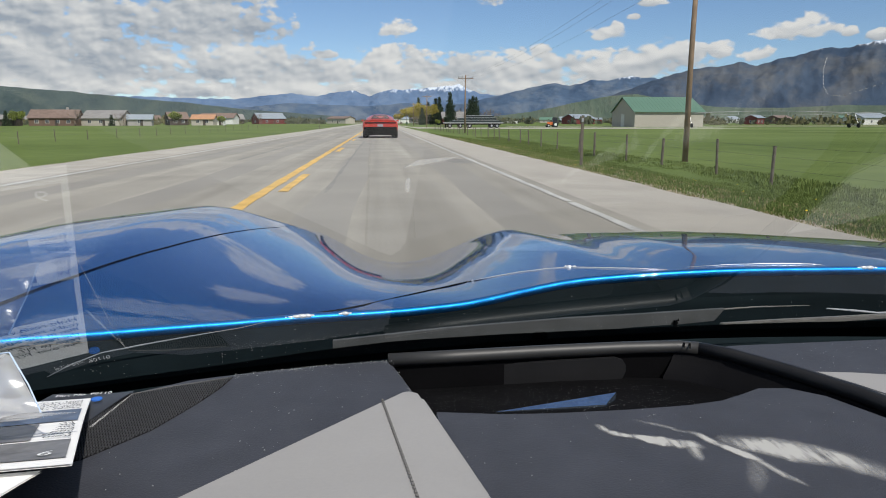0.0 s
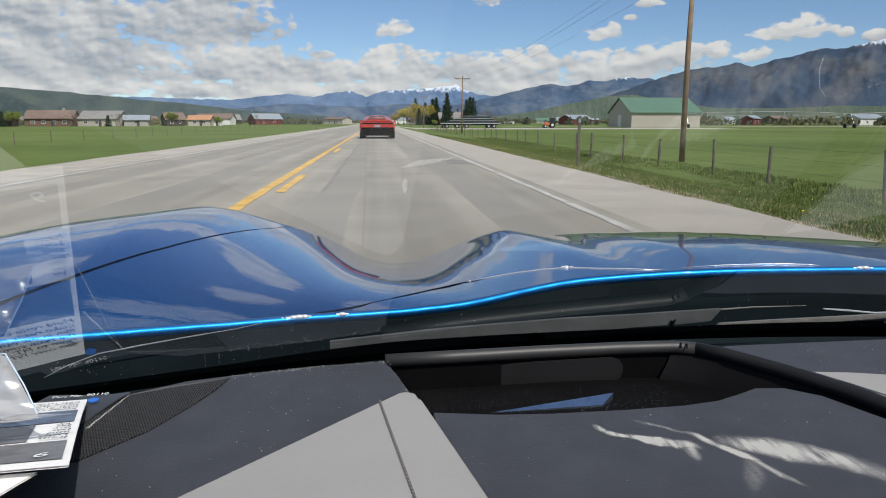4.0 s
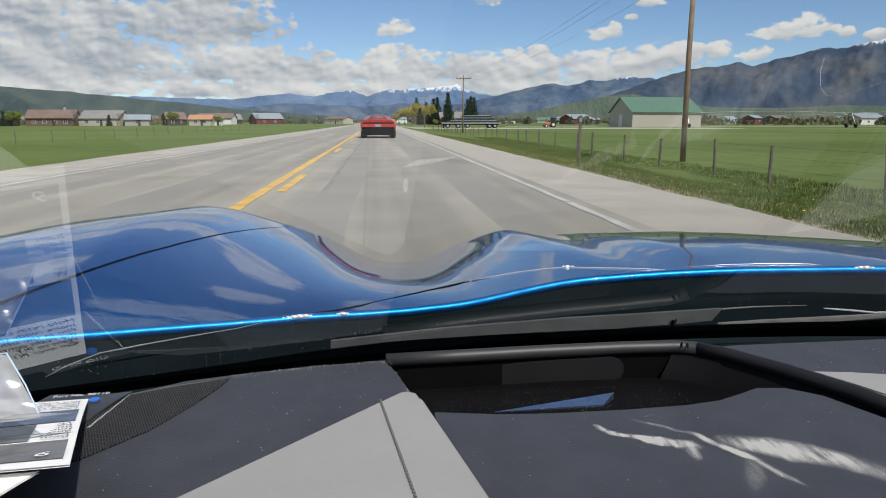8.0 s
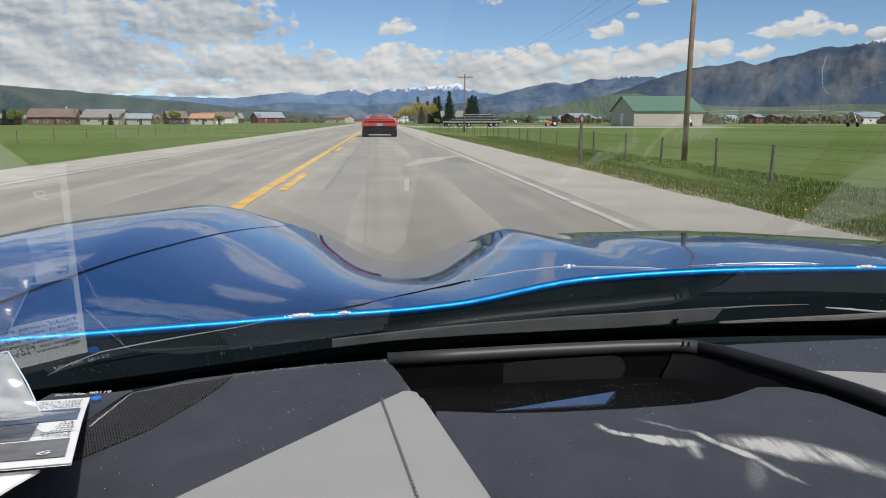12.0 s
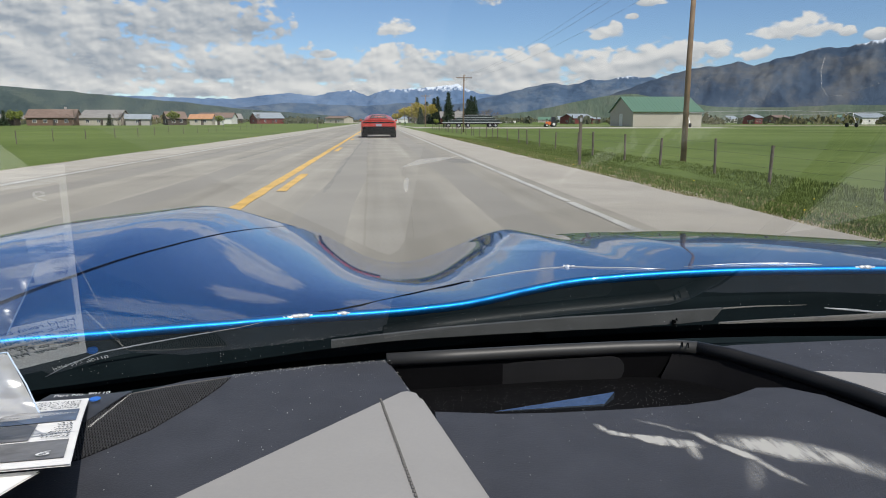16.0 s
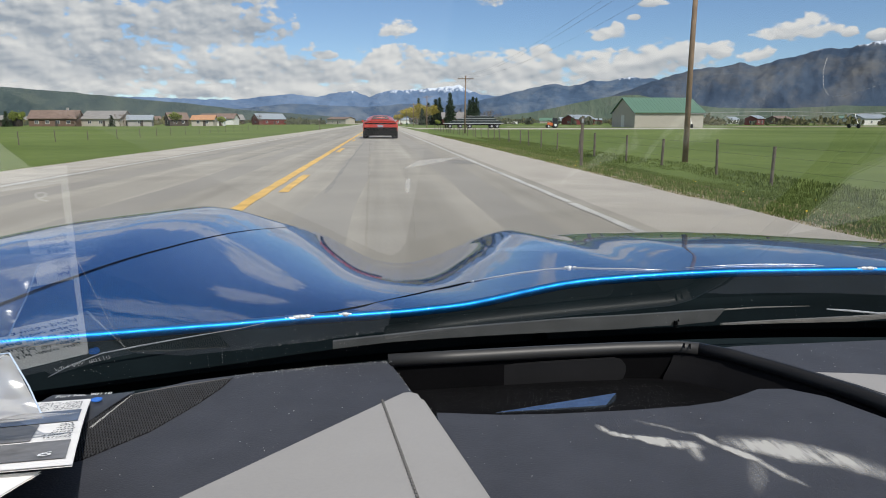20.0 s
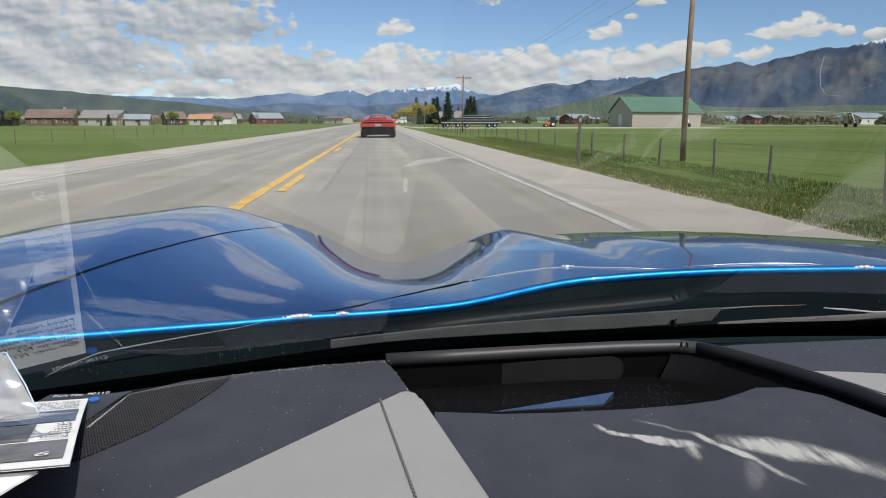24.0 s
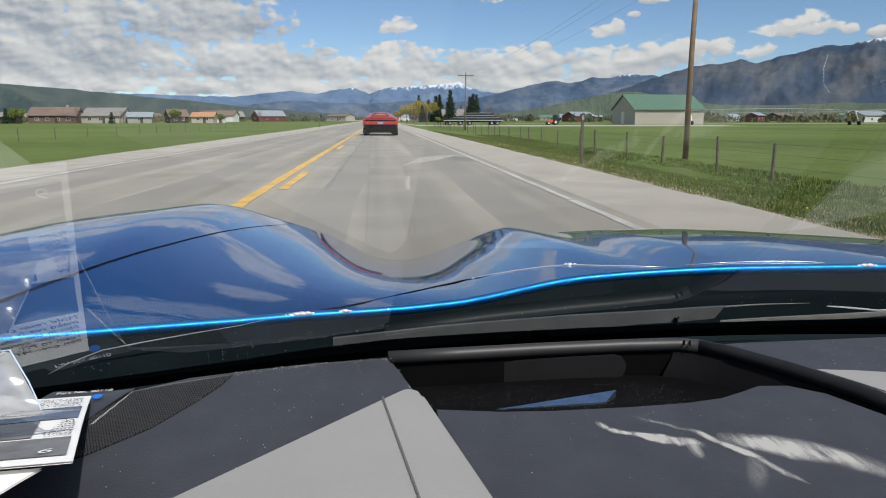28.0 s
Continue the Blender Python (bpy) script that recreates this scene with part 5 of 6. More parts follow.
def leaf_cloud(spots, per, spread, size, rnd, droop=0.0):
    m = Mesh()
    for x, y, z in spots:
        for _ in range(per):
            cx, cy = x + rnd.gauss(0, spread), y + rnd.gauss(0, spread)
            cz = z + rnd.gauss(0, spread * 0.8) - droop * rnd.random() ** 2
            a, b, s = rnd.uniform(0, 6.28), rnd.uniform(-1, 1), size * rnd.uniform(0.5, 1.4)
            u = (math.cos(a) * s, math.sin(a) * s, b * s * 0.6)
            w = (-math.sin(a) * s * 0.5, math.cos(a) * s * 0.5, s * 0.7)
            k = len(m.v)
            m.v += [(cx - u[0], cy - u[1], cz - u[2]), (cx + w[0], cy + w[1], cz + w[2]), (cx + u[0], cy + u[1], cz + u[2]), (cx - w[0], cy - w[1], cz - w[2])]
            m.f.append((k, k + 1, k + 2, k + 3))
    return m


def conifer(at, h, seed, label="tall dark green spruce tree with drooping boughs", wide=0.24):
    rnd = random.Random(seed)
    tr = thing("spruce_tree", label, "tree", "", at)
    part("trunk", Mesh().tube([(0, 0, -0.3), (0, 0, h * 0.5), (0.05, 0, h * 0.97)], [h * 0.022, h * 0.014, 0.02], 8), BARK, tr)
    boughs, crown = Mesh(), Mesh()
    z = h * 0.09
    spots = []
    while z < h * 0.985:
        r = h * wide * (1 - z / h) ** 0.8 * rnd.uniform(0.75, 1.15) + 0.12
        n = max(4, int(9 * (1 - z / h)) + 3)
        for k in range(n):
            a = 6.28 * k / n + rnd.uniform(-.4, .4)
            rr = r * rnd.uniform(0.65, 1.12)
            boughs.tube([(0, 0, z), (math.cos(a) * rr, math.sin(a) * rr, z - rr * 0.22)], [0.03, 0.008], 4)
            for f in np.linspace(0.25, 1.0, max(2, int(rr * 2.6))):
                spots.append((math.cos(a) * rr * f, math.sin(a) * rr * f, z - rr * 0.22 * f - 0.04))
        z += h * 0.035 + 0.10
    part("bough", boughs, BARK, tr)
    part("crown", leaf_cloud(spots, 9, h * 0.017 + 0.07, h * 0.011 + 0.06, rnd, 0.18), NEEDLE, tr)
    return tr


def broadleaf(at, h, seed, material, name, label, leaves=1.0, spread=0.55, trunks=1, droop=0.5):
    rnd = random.Random(seed)
    tr = thing(name, label, "tree", "", at)
    limbs, tips = Mesh(), []

    def grow(p, d, length, r, level):
        q = p + d * length * 0.5 + Vector((rnd.gauss(0, .06), rnd.gauss(0, .06), 0)) * length
        e = p + d * length + Vector((rnd.gauss(0, .08), rnd.gauss(0, .08), 0)) * length
        limbs.tube([p, q, e], [r, r * 0.8, r * 0.6], 6 if level < 2 else 4)
        if level >= 2:
            tips.extend([tuple(q), tuple(e)])
        if level < 4:
            for _ in range(3 if level < 3 else 2):
                nd = (d + Vector((rnd.gauss(0, spread), rnd.gauss(0, spread), rnd.uniform(-0.1, 0.35)))).normalized()
                grow(e, nd, length * rnd.uniform(0.6, 0.85), r * 0.55, level + 1)

    for k in range(trunks):
        d = Vector((rnd.gauss(0, .16), rnd.gauss(0, .16), 1)).normalized() if trunks > 1 else Vector((0.02, 0, 1))
        grow(Vector((rnd.gauss(0, .3) * (trunks > 1), rnd.gauss(0, .3) * (trunks > 1), -0.2)), d, h * 0.28, h * 0.022, 0)
    part("trunk", limbs, BARK if leaves else TWIG, tr, smooth=True)
    if leaves:
        part("crown", leaf_cloud(tips, int(9 * leaves), h * 0.05, h * 0.016 + 0.04, rnd, droop), material, tr)
    return tr


Z = -0.65
for i, (x, y, h) in enumerate([(34, 346, 15.5), (27.5, 352, 13), (31, 372, 14), (24, 356, 11), (44, 350, 12.5), (46.5, 358, 14), (49, 364, 13.5), (31, 570, 20), (19.5, 330, 8)]):
    conifer(pose(x, y, Z, 0, 0, i * 50), h, 40 + i)
for i, (x, y, h) in enumerate([(21.5, 345, 12), (19.5, 385, 9.5), (24, 392, 10), (23, 540, 15), (27, 552, 16), (15, 566, 9)]):
    broadleaf(pose(x, y, Z, 0, 0, i * 70), h, 60 + i, WILLOW, "willow_tree", "spreading willow in yellow spring leaf", 1.6 if h > 12 else 2.2, trunks=2 + i % 2, droop=0.9)
for i, (x, y, h) in enumerate([(17.5, 338, 5), (19, 342, 6), (54, 350, 10), (57, 352, 9), (52, 345, 8.5), (58, 545, 13), (36, 560, 14)]):
    broadleaf(pose(x, y, Z, 0, 0, i * 70), h, 80 + i, None, "bare_tree", "leafless grey-brown tree with fine twigs", 0, 0.5, trunks=2)
for i, (x, y, h) in enumerate([(27, 338, 3), (40, 344, 3.2), (62, 560, 5)]):
    broadleaf(pose(x, y, Z), h, 95 + i, FRESH, "leafy_bush", "rounded bush in fresh olive leaf", 2.5, trunks=3)

# ---- buildings ----
WALLS = {"tan": mat("tan siding", (0.46, 0.42, 0.36), 0.8, var=0.1, scale=1, fine=14, bump=0.2), "grey": mat("grey siding", (0.36, 0.34, 0.32), 0.8, var=0.1, scale=1, fine=14, bump=0.2),
         "red": mat("dark red timber", (0.16, 0.035, 0.03), 0.8, var=0.2, scale=1, fine=14, bump=0.3), "white": mat("white painted boards", (0.72, 0.71, 0.68), 0.75, var=0.08, scale=1, fine=12, bump=0.2),
         "brown": mat("brown log wall", (0.17, 0.11, 0.08), 0.85, var=0.25, scale=1, fine=14, bump=0.4), "dark": mat("dark weathered boards", (0.07, 0.055, 0.045), 0.9, var=0.3, scale=1, fine=14, bump=0.4),
         "pale": mat("peeling whitewashed boards", (0.45, 0.43, 0.40), 0.9, var=0.35, scale=0.8, fine=9, bump=0.3)}
# brown roof is greyed: the haze over the valley is in its colour
ROOFS = {"green": mat("green metal roofing", (0.13, 0.24, 0.17), 0.5, 0.2, var=0.1, scale=0.8, fine=10, bump=0.1), "brown": mat("hazed brown shingle roof", (0.19, 0.135, 0.11), 0.9, var=0.25, scale=1, fine=9, bump=0.3),
         "grey": mat("grey shingle roof", (0.24, 0.23, 0.22), 0.9, var=0.2, scale=1, fine=9, bump=0.3), "rust": mat("rusted iron sheet roof", (0.36, 0.22, 0.15), 0.7, 0.2, var=0.45, scale=0.5, fine=4, bump=0.2, other=(0.50, 0.42, 0.36)),
         "metal": mat("pale blue-grey metal roof", (0.45, 0.50, 0.54), 0.4, 0.5, var=0.1, scale=1, fine=9, bump=0.1), "orange": mat("orange clay roof", (0.45, 0.24, 0.13), 0.85, var=0.2, scale=1, fine=9, bump=0.2)}
PANE = mat("window pane", (0.05, 0.06, 0.075), 0.08, var=0.2, bump=0)
TRIM = mat("white trim paint", (0.7, 0.69, 0.66), 0.6, var=0.06, bump=0)


def house(name, label, category, at, w, d, wall_h, ridge_h, wall, roof, windows=2, door=True, chimney=False, storeys=1, big_door=0.0, seams=0, eave=0.5):
    """A gabled building: w along x with the ridge along x, d deep, its front towards -y."""
    b = thing(name, label, category, "", at)
    m = Mesh().box((0, 0, wall_h / 2 - 0.2), (w, d, wall_h + 0.4))
    m.add([(-w / 2, -d / 2, wall_h), (-w / 2, d / 2, wall_h), (-w / 2, 0, ridge_h), (w / 2, -d / 2, wall_h), (w / 2, d / 2, wall_h), (w / 2, 0, ridge_h)], [(0, 2, 1), (3, 4, 5), (0, 3, 5, 2), (1, 2, 5, 4)])
    part("wall", m, WALLS[wall], b)
    slope = (ridge_h - wall_h) / (d / 2)
    for s in (-1, 1):
        y1, z1 = s * (d / 2 + eave), wall_h - slope * eave
        x = w / 2 + eave
        pts = [(-x, 0, ridge_h + 0.06), (x, 0, ridge_h + 0.06), (x, y1, z1 + 0.06), (-x, y1, z1 + 0.06)]
        r = Mesh().add(pts + [(px, py, pz + 0.16) for px, py, pz in pts], [(0, 1, 2, 3), (7, 6, 5, 4), (0, 4, 5, 1), (1, 5, 6, 2), (2, 6, 7, 3), (3, 7, 4, 0)])
        rf_ = part("roof", r, ROOFS[roof], b)
        for k in range(seams):
            sx = -x + 2 * x * (k + 0.5) / seams
            part("seam", Mesh().tube([(sx, 0, ridge_h + 0.23), (sx, y1, z1 + 0.23)], 0.035, 4), ROOFS[roof], rf_)
    for f in range(storeys):
        zc = 1.5 + f * 2.7
        for k in range(windows):
            xw = -w / 2 + w * (k + 0.75) / (windows + 0.5)
            win = part("window", Mesh().box((xw, -d / 2 - 0.02, zc), (1.3, 0.08, 1.2)), TRIM, b)
            part("pane", Mesh().box((xw, -d / 2 - 0.05, zc), (1.1, 0.05, 1.0)), PANE, win)
            part("mullion", Mesh().box((xw, -d / 2 - 0.08, zc), (0.06, 0.03, 1.0)), TRIM, win)
        wy = part("window", Mesh().box((-w / 2 - 0.02, 0, zc), (0.08, 1.2, 1.1)), TRIM, b)
        part("pane", Mesh().box((-w / 2 - 0.05, 0, zc), (0.05, 1.0, 0.9)), PANE, wy)
    if door:
        part("door", Mesh().box((w * 0.08, -d / 2 - 0.03, 1.0), (0.95, 0.08, 2.05)), WALLS["dark"], b)
    if big_door:
        part("door", Mesh().box((-w / 2 - 0.04, 0, big_door / 2), (0.1, big_door * 0.8, big_door)), TRIM, b, "pale sliding door")
    if chimney:
        part("chimney", Mesh().box((w * 0.25, 0.3, ridge_h + 0.3), (0.7, 0.7, 1.4)), WALLS["grey"], b)
    return b


house("metal_barn", "large tan metal barn with a green roof in the field", "barn", pose(81.5, 207, Z), 20, 20, 4.2, 8.4, "tan", "green", 0, False, big_door=3.6, seams=20)
house("farmhouse", "brown-roofed ranch house beyond the pasture", "house", pose(-112, 262, Z, 0, 0, 6), 15, 9, 2.8, 5.4, "brown", "brown", 4, chimney=True)
house("farmhouse", "tan ranch house with a wide grey roof", "house", pose(-97, 268, Z, 0, 0, -8), 14, 10, 2.7, 5.3, "tan", "grey", 3)
house("shed", "grey shed with a pale metal roof", "shed", pose(-85, 266, Z, 0, 0, 12), 8, 7, 2.3, 3.8, "grey", "metal", 1)
house("farmhouse", "small dark cottage with a brown roof", "house", pose(-79, 290, Z, 0, 0, 30), 7, 7, 2.6, 5.0, "dark", "brown", 2)
house("farmhouse", "low house with an orange roof", "house", pose(-66, 280, Z), 8, 7, 2.4, 3.9, "tan", "orange", 2)
house("shed", "small white shed in the fields", "shed", pose(-61, 284, Z), 3.2, 3, 2.2, 3.0, "white", "metal", 0)
house("farmhouse", "long white house with a dark red roof", "house", pose(-143, 262, Z, 0, 0, -5), 20, 8, 2.6, 4.6, "white", "brown", 5)
house("garage", "low dark garage beside the white house", "garage", pose(-126, 255, Z), 9, 6, 2.3, 3.6, "dark", "grey", 0)
house("farmhouse", "red farmhouse hidden behind spruces", "house", pose(38, 368, Z), 12, 9, 3.2, 6.2, "red", "grey", 3, chimney=True)
house("farmhouse", "white farmhouse beyond the trees", "house", pose(47, 396, Z), 13, 9, 3.0, 5.6, "white", "metal", 3)
house("house", "grey roadside house behind a white fence", "house", pose(33, 585, Z), 16, 10, 3.2, 6.0, "grey", "grey", 3, chimney=True)
house("house", "white house with a dull red roof and dark gable", "house", pose(66, 560, Z, 0, 0, 15), 18, 11, 3.2, 6.6, "white", "brown", 4)
house("shed", "long white storage shed", "shed", pose(26, 620, Z), 22, 9, 3.4, 5.0, "white", "metal", 0)
rh = random.Random(77)
kinds = [("tan", "brown"), ("white", "metal"), ("brown", "brown"), ("grey", "grey"), ("white", "brown"), ("tan", "green"), ("dark", "grey"), ("red", "metal")]
for k in range(54):
    a = rh.uniform(-40, -3) if k % 2 else rh.uniform(4.5, 42)
    r = rh.uniform(380, 900)
    wl, rf2 = rh.choice(kinds)
    w = rh.uniform(9, 18)
    x, y = r * math.sin(radians(a)), r * math.cos(radians(a))
    if x > -12 and x < 16:
        continue
    house("far_house", "small distant valley house among fields", "house", pose(x, y, Z, 0, 0, rh.uniform(-40, 40)), w, w * 0.6, rh.uniform(2.6, 3.4), rh.uniform(4.5, 6.2), wl, rf2, 2)
# far hedges and copses on the valley floor
# both scrub colours are lightened to paint in the distance haze
SCRUB = mat("hazed far scrub", (0.16, 0.15, 0.08), 0.95, var=0.4, scale=0.03, fine=0.4, bump=0, spec=0.1, other=(0.22, 0.21, 0.11))
DARK_SCRUB = mat("hazed far trees", (0.115, 0.125, 0.085), 0.95, var=0.4, scale=0.03, fine=0.4, bump=0, spec=0.1)
for mt, seed, lab in ((SCRUB, 1, "far olive scrub and hedges across the valley floor"), (DARK_SCRUB, 2, "far dark copses across the valley floor")):
    rnd = random.Random(seed)
    spots, m = [], Mesh()
    for _ in range(230):
        a, r = rnd.uniform(-48, 48), rnd.uniform(340, 1500)
        x, y = r * math.sin(radians(a)), r * math.cos(radians(a))
        if -16 < x < 24:
            continue
        n = rnd.randint(2, 6)
        for _ in range(n):
            hx, hy, hh = x + rnd.gauss(0, 8), y + rnd.gauss(0, 4), rnd.uniform(0.8, 3.2) + r / 600
            for _ in range(26):
                cx, cy, cz, s = hx + rnd.gauss(0, hh * .45), hy + rnd.gauss(0, hh * .45), Z + abs(rnd.gauss(hh * .5, hh * .3)), hh * rnd.uniform(.1, .3)
                al = rnd.uniform(0, 3.14)
                k = len(m.v)
                ca, sa = math.cos(al) * s, math.sin(al) * s
                m.v += [(cx - ca, cy - sa, cz - s), (cx + ca, cy + sa, cz - s * .7), (cx + ca * .8, cy + sa * .6, cz + s), (cx - ca * .7, cy - sa * .8, cz + s * .8)]
                m.f.append((k, k + 1, k + 2, k + 3))
    tagged(part("scrub", m, mt), lab, "scrub", kind="stuff")

# ---- gravel yards and drives ----
def yard(label, outline):
    tagged(part("gravel_yard", Mesh().prism(outline, -1.0, -0.60), GRAVEL), label, "gravel yard", kind="structure")


yard("pale gravel yard where a trailer is parked", [(9, 158), (16, 151), (80, 150), (82, 172), (20, 178), (9, 186)])
yard("pale gravel lane across the fields", [(40, 222), (160, 214), (300, 216), (300, 220), (160, 219), (40, 228)])
yard("pale gravel lot before the timber lodge", [(9, -215), (60, -215), (60, -120), (12, -118), (9, -122)])
for y0, y1 in ((150, 192), (-216, -196), (-136, -116)):
    tagged(part("driveway", Mesh().add([(3.7, y0 + 4, -0.015), (9.2, y0 + 8, -0.59), (9.2, y1 - 8, -0.59), (3.7, y1, -0.015), (3.7, y0 + 4, -1), (9.2, y0 + 8, -1), (9.2, y1 - 8, -1), (3.7, y1, -1)],
                                       [(0, 1, 2, 3), (0, 4, 5, 1), (1, 5, 6, 2), (2, 6, 7, 3), (3, 7, 4, 0)]), GRAVEL), "pale gravel drive joining the road", "driveway", kind="structure")

# ---- flatbed trailer with a dark load, in the yard ----
LOAD = mat("dark green steel panels", (0.035, 0.05, 0.05), 0.5, 0.3, var=0.25, scale=0.6, fine=8, bump=0.1)
tl = thing("flatbed_trailer", "long flatbed trailer stacked with dark steel panels, parked on gravel", "trailer", at=pose(22, 168, -0.6))
part("deck", Mesh().box((0, 0, 1.15), (14, 2.5, 0.25)), STEEL, tl, bevel=0.03)
part("beam", Mesh().box((0, 0, 0.9), (13, 0.9, 0.3)), BLACK, tl)
for x in (-5.6, -3.2, -1.0, 4.2, 5.5):
    for s in (-1.05, 1.05):
        w = part("wheel", Mesh().tube([(x, s - 0.14, 0.5), (x, s + 0.14, 0.5)], 0.5, 18), RUBBER, tl)
        part("rim", Mesh().tube([(x, s - 0.15, 0.5), (x, s + 0.15, 0.5)], 0.26, 12), STEEL, w)
for k, (x, w, z, h) in enumerate([(0.5, 12, 1.5, 0.42), (0.8, 9, 2.05, 0.42), (1.4, 6.5, 2.6, 0.4)]):
    part("panel_stack", Mesh().box((x, 0, z), (w, 2.2, h)), LOAD, tl, bevel=0.03)
    part("batten", Mesh().box((x, 0, z + h / 2 + 0.07), (w * 0.9, 2.3, 0.1)), STEEL, tl)
part("hitch", Mesh().tube([(-7, 0, 1.0), (-8.6, 0, 0.75)], 0.12, 8), BLACK, tl)
part("landing_leg", Mesh().box((-6.6, 0, 0.5), (0.2, 1.6, 1.0)), BLACK, tl)
tk = thing("tractor", "small orange tractor parked in the gravel yard", "tractor", at=pose(45, 186, -0.65))
part("body", Mesh().box((0, 0, 1.0), (2.4, 0.9, 0.8), taper=0.9), mat("orange paint", (0.7, 0.16, 0.03), 0.4, var=0.1, bump=0, coat=.5), tk, bevel=0.08)
part("cab", Mesh().box((0.9, 0, 1.9), (1.2, 1.2, 1.3), taper=0.85), DARK_GLASS, tk, bevel=0.05)
for x, r in ((-0.9, 0.45), (0.95, 0.75)):
    for s in (-0.75, 0.75):
        w = part("wheel", Mesh().tube([(x, s - 0.18, r), (x, s + 0.18, r)], r, 20), RUBBER, tk)
        part("rim", Mesh().tube([(x, s - 0.19, r), (x, s + 0.19, r)], r * 0.5, 14), TRIM, w)

# ---- irrigation pivot over the field ----
PIPE = mat("weathered zinc pipe", (0.30, 0.31, 0.31), 0.6, 0.4, var=0.15, scale=2, bump=0)
pv = thing("irrigation_pivot", "long galvanised irrigation pivot on wheeled towers in the field", "irrigation pivot")
ends = [(78, 176), (118, 170), (158, 163), (198, 156)]
for (x0, y0), (x1, y1) in zip(ends, ends[1:]):
    span = [(x0 + (x1 - x0) * f, y0 + (y1 - y0) * f, Z + 3.6 + 0.5 * math.sin(math.pi * f)) for f in np.linspace(0, 1, 11)]
    part("pipe", Mesh().tube(span, 0.07, 8), PIPE, pv)
    low = [(x, y, z - 1.0 * math.sin(math.pi * i / 10) - 0.05) for i, (x, y, z) in enumerate(span)]
    part("truss_rod", Mesh().tube(low, 0.03, 5), PIPE, pv)
    for p, q in zip(span[1:-1], low[1:-1]):
        part("strut", Mesh().tube([p, q], 0.03, 5), STEEL, pv)
for x, y in ends:
    tw = part("tower", Mesh().tube([(x, y - 1.8, Z + 0.6), (x, y, Z + 3.6), (x, y + 1.8, Z + 0.6)], 0.07, 6), STEEL, pv)
    part("base_beam", Mesh().tube([(x, y - 1.8, Z + 0.6), (x, y + 1.8, Z + 0.6)], 0.08, 6), STEEL, tw)
    for s in (-1.8, 1.8):
        part("wheel", Mesh().tube([(x - 0.15, y + s, Z + 0.55), (x + 0.15, y + s, Z + 0.55)], 0.55, 14), RUBBER, tw)

# ---- trees round the valley houses ----
for i, (x, y, h) in enumerate([(-119, 250, 6), (-104, 258, 7), (-88, 256, 6.5), (-74, 270, 6), (-132, 250, 7.5), (-152, 256, 8), (-59, 276, 4.5), (-48, 300, 6), (-165, 262, 7)]):
    broadleaf(pose(x, y, Z, 0, 0, i * 40), h, 120 + i, FRESH if i % 3 == 0 else None, "yard_tree", "small yard tree just coming into leaf" if i % 3 == 0 else "small leafless yard tree", 1.4 if i % 3 == 0 else 0, 0.6, trunks=2)
for i, (x, y, h) in enumerate([(-121, 246, 5), (-90, 252, 4), (-137, 270, 6)]):
    conifer(pose(x, y, Z), h, 140 + i, "short dark spruce beside a valley house", 0.3)

# ---- roadside landmarks farther along ----
wf = thing("rail_fence", "white painted three-rail fence along the roadside lawn", "fence")
pts = [(11.5, 508 + 3 * k) for k in range(0, 28)] + [(11.5 + 3 * k, 508) for k in range(1, 9)]
for x, y in pts:
    part("post", Mesh().box((x, y, Z + 0.6), (0.14, 0.14, 1.4)), TRIM, wf)
for h in (0.35, 0.75, 1.1):
    part("rail", Mesh().box((11.5, 508 + 40.5, Z + h), (0.05, 81, 0.14)), TRIM, wf)
    part("rail", Mesh().box((11.5 + 12, 508, Z + h), (24, 0.05, 0.14)), TRIM, wf)
pf = thing("panel_fence", "tall white vinyl panel fence round a farmyard", "fence")
for k in range(26):
    x = 36 + 2.4 * k
    part("post", Mesh().box((x, 508, Z + 0.95), (0.15, 0.15, 2.0)), TRIM, pf)
    part("panel", Mesh().box((x + 1.2, 508, Z + 0.9), (2.25, 0.06, 1.75)), TRIM, pf)
bb = thing("billboard", "white roadside billboard with grey lettering on dark posts", "billboard", at=pose(11.2, 503, Z))
part("panel", Mesh().box((0, 0, 1.75), (3.4, 0.12, 2.3)), mat("off-white sign board", (0.6, 0.6, 0.57), 0.6, var=0.08, bump=0), bb, bevel=0.02)
for x in (-1.5, -0.5, 0.5, 1.5):
    part("post", Mesh().box((x, 0.1, 0.6), (0.14, 0.14, 2.4)), WOOD, bb)
for z, w, h in ((2.5, 2.6, 0.28), (2.05, 2.0, 0.18), (1.6, 2.8, 0.16), (1.15, 3.0, 0.26)):
    part("lettering_bar", Mesh().box((0, -0.07, z), (w, 0.02, h)), WALLS["grey"], bb, "plain grey bar of writing")
log = thing("log_fence", "weathered split-rail log fence beside the drive", "fence")
for k in range(8):
    part("post", Mesh().tube([(11 + 0.2 * k, 372 + 3 * k, Z - .1), (11 + 0.2 * k, 372 + 3 * k, Z + 1.2)], 0.09, 7), WOOD, log)
for h in (0.4, 0.75, 1.05):
    part("rail", Mesh().tube([(11, 372, Z + h), (12.4, 393, Z + h + 0.04)], 0.06, 6), WOOD, log)
lf = thing("log_fence", "weathered split-rail fence at the lane beyond the far verge", "fence")
for k in range(9):
    part("post", Mesh().tube([(-14 - 2.6 * k, 548, Z - .1), (-14 - 2.6 * k, 548, Z + 1.3)], 0.1, 7), WOOD, lf)
for h in (0.4, 0.8, 1.15):
    part("rail", Mesh().tube([(-14, 548, Z + h), (-34.8, 548, Z + h)], 0.06, 6), WOOD, lf)
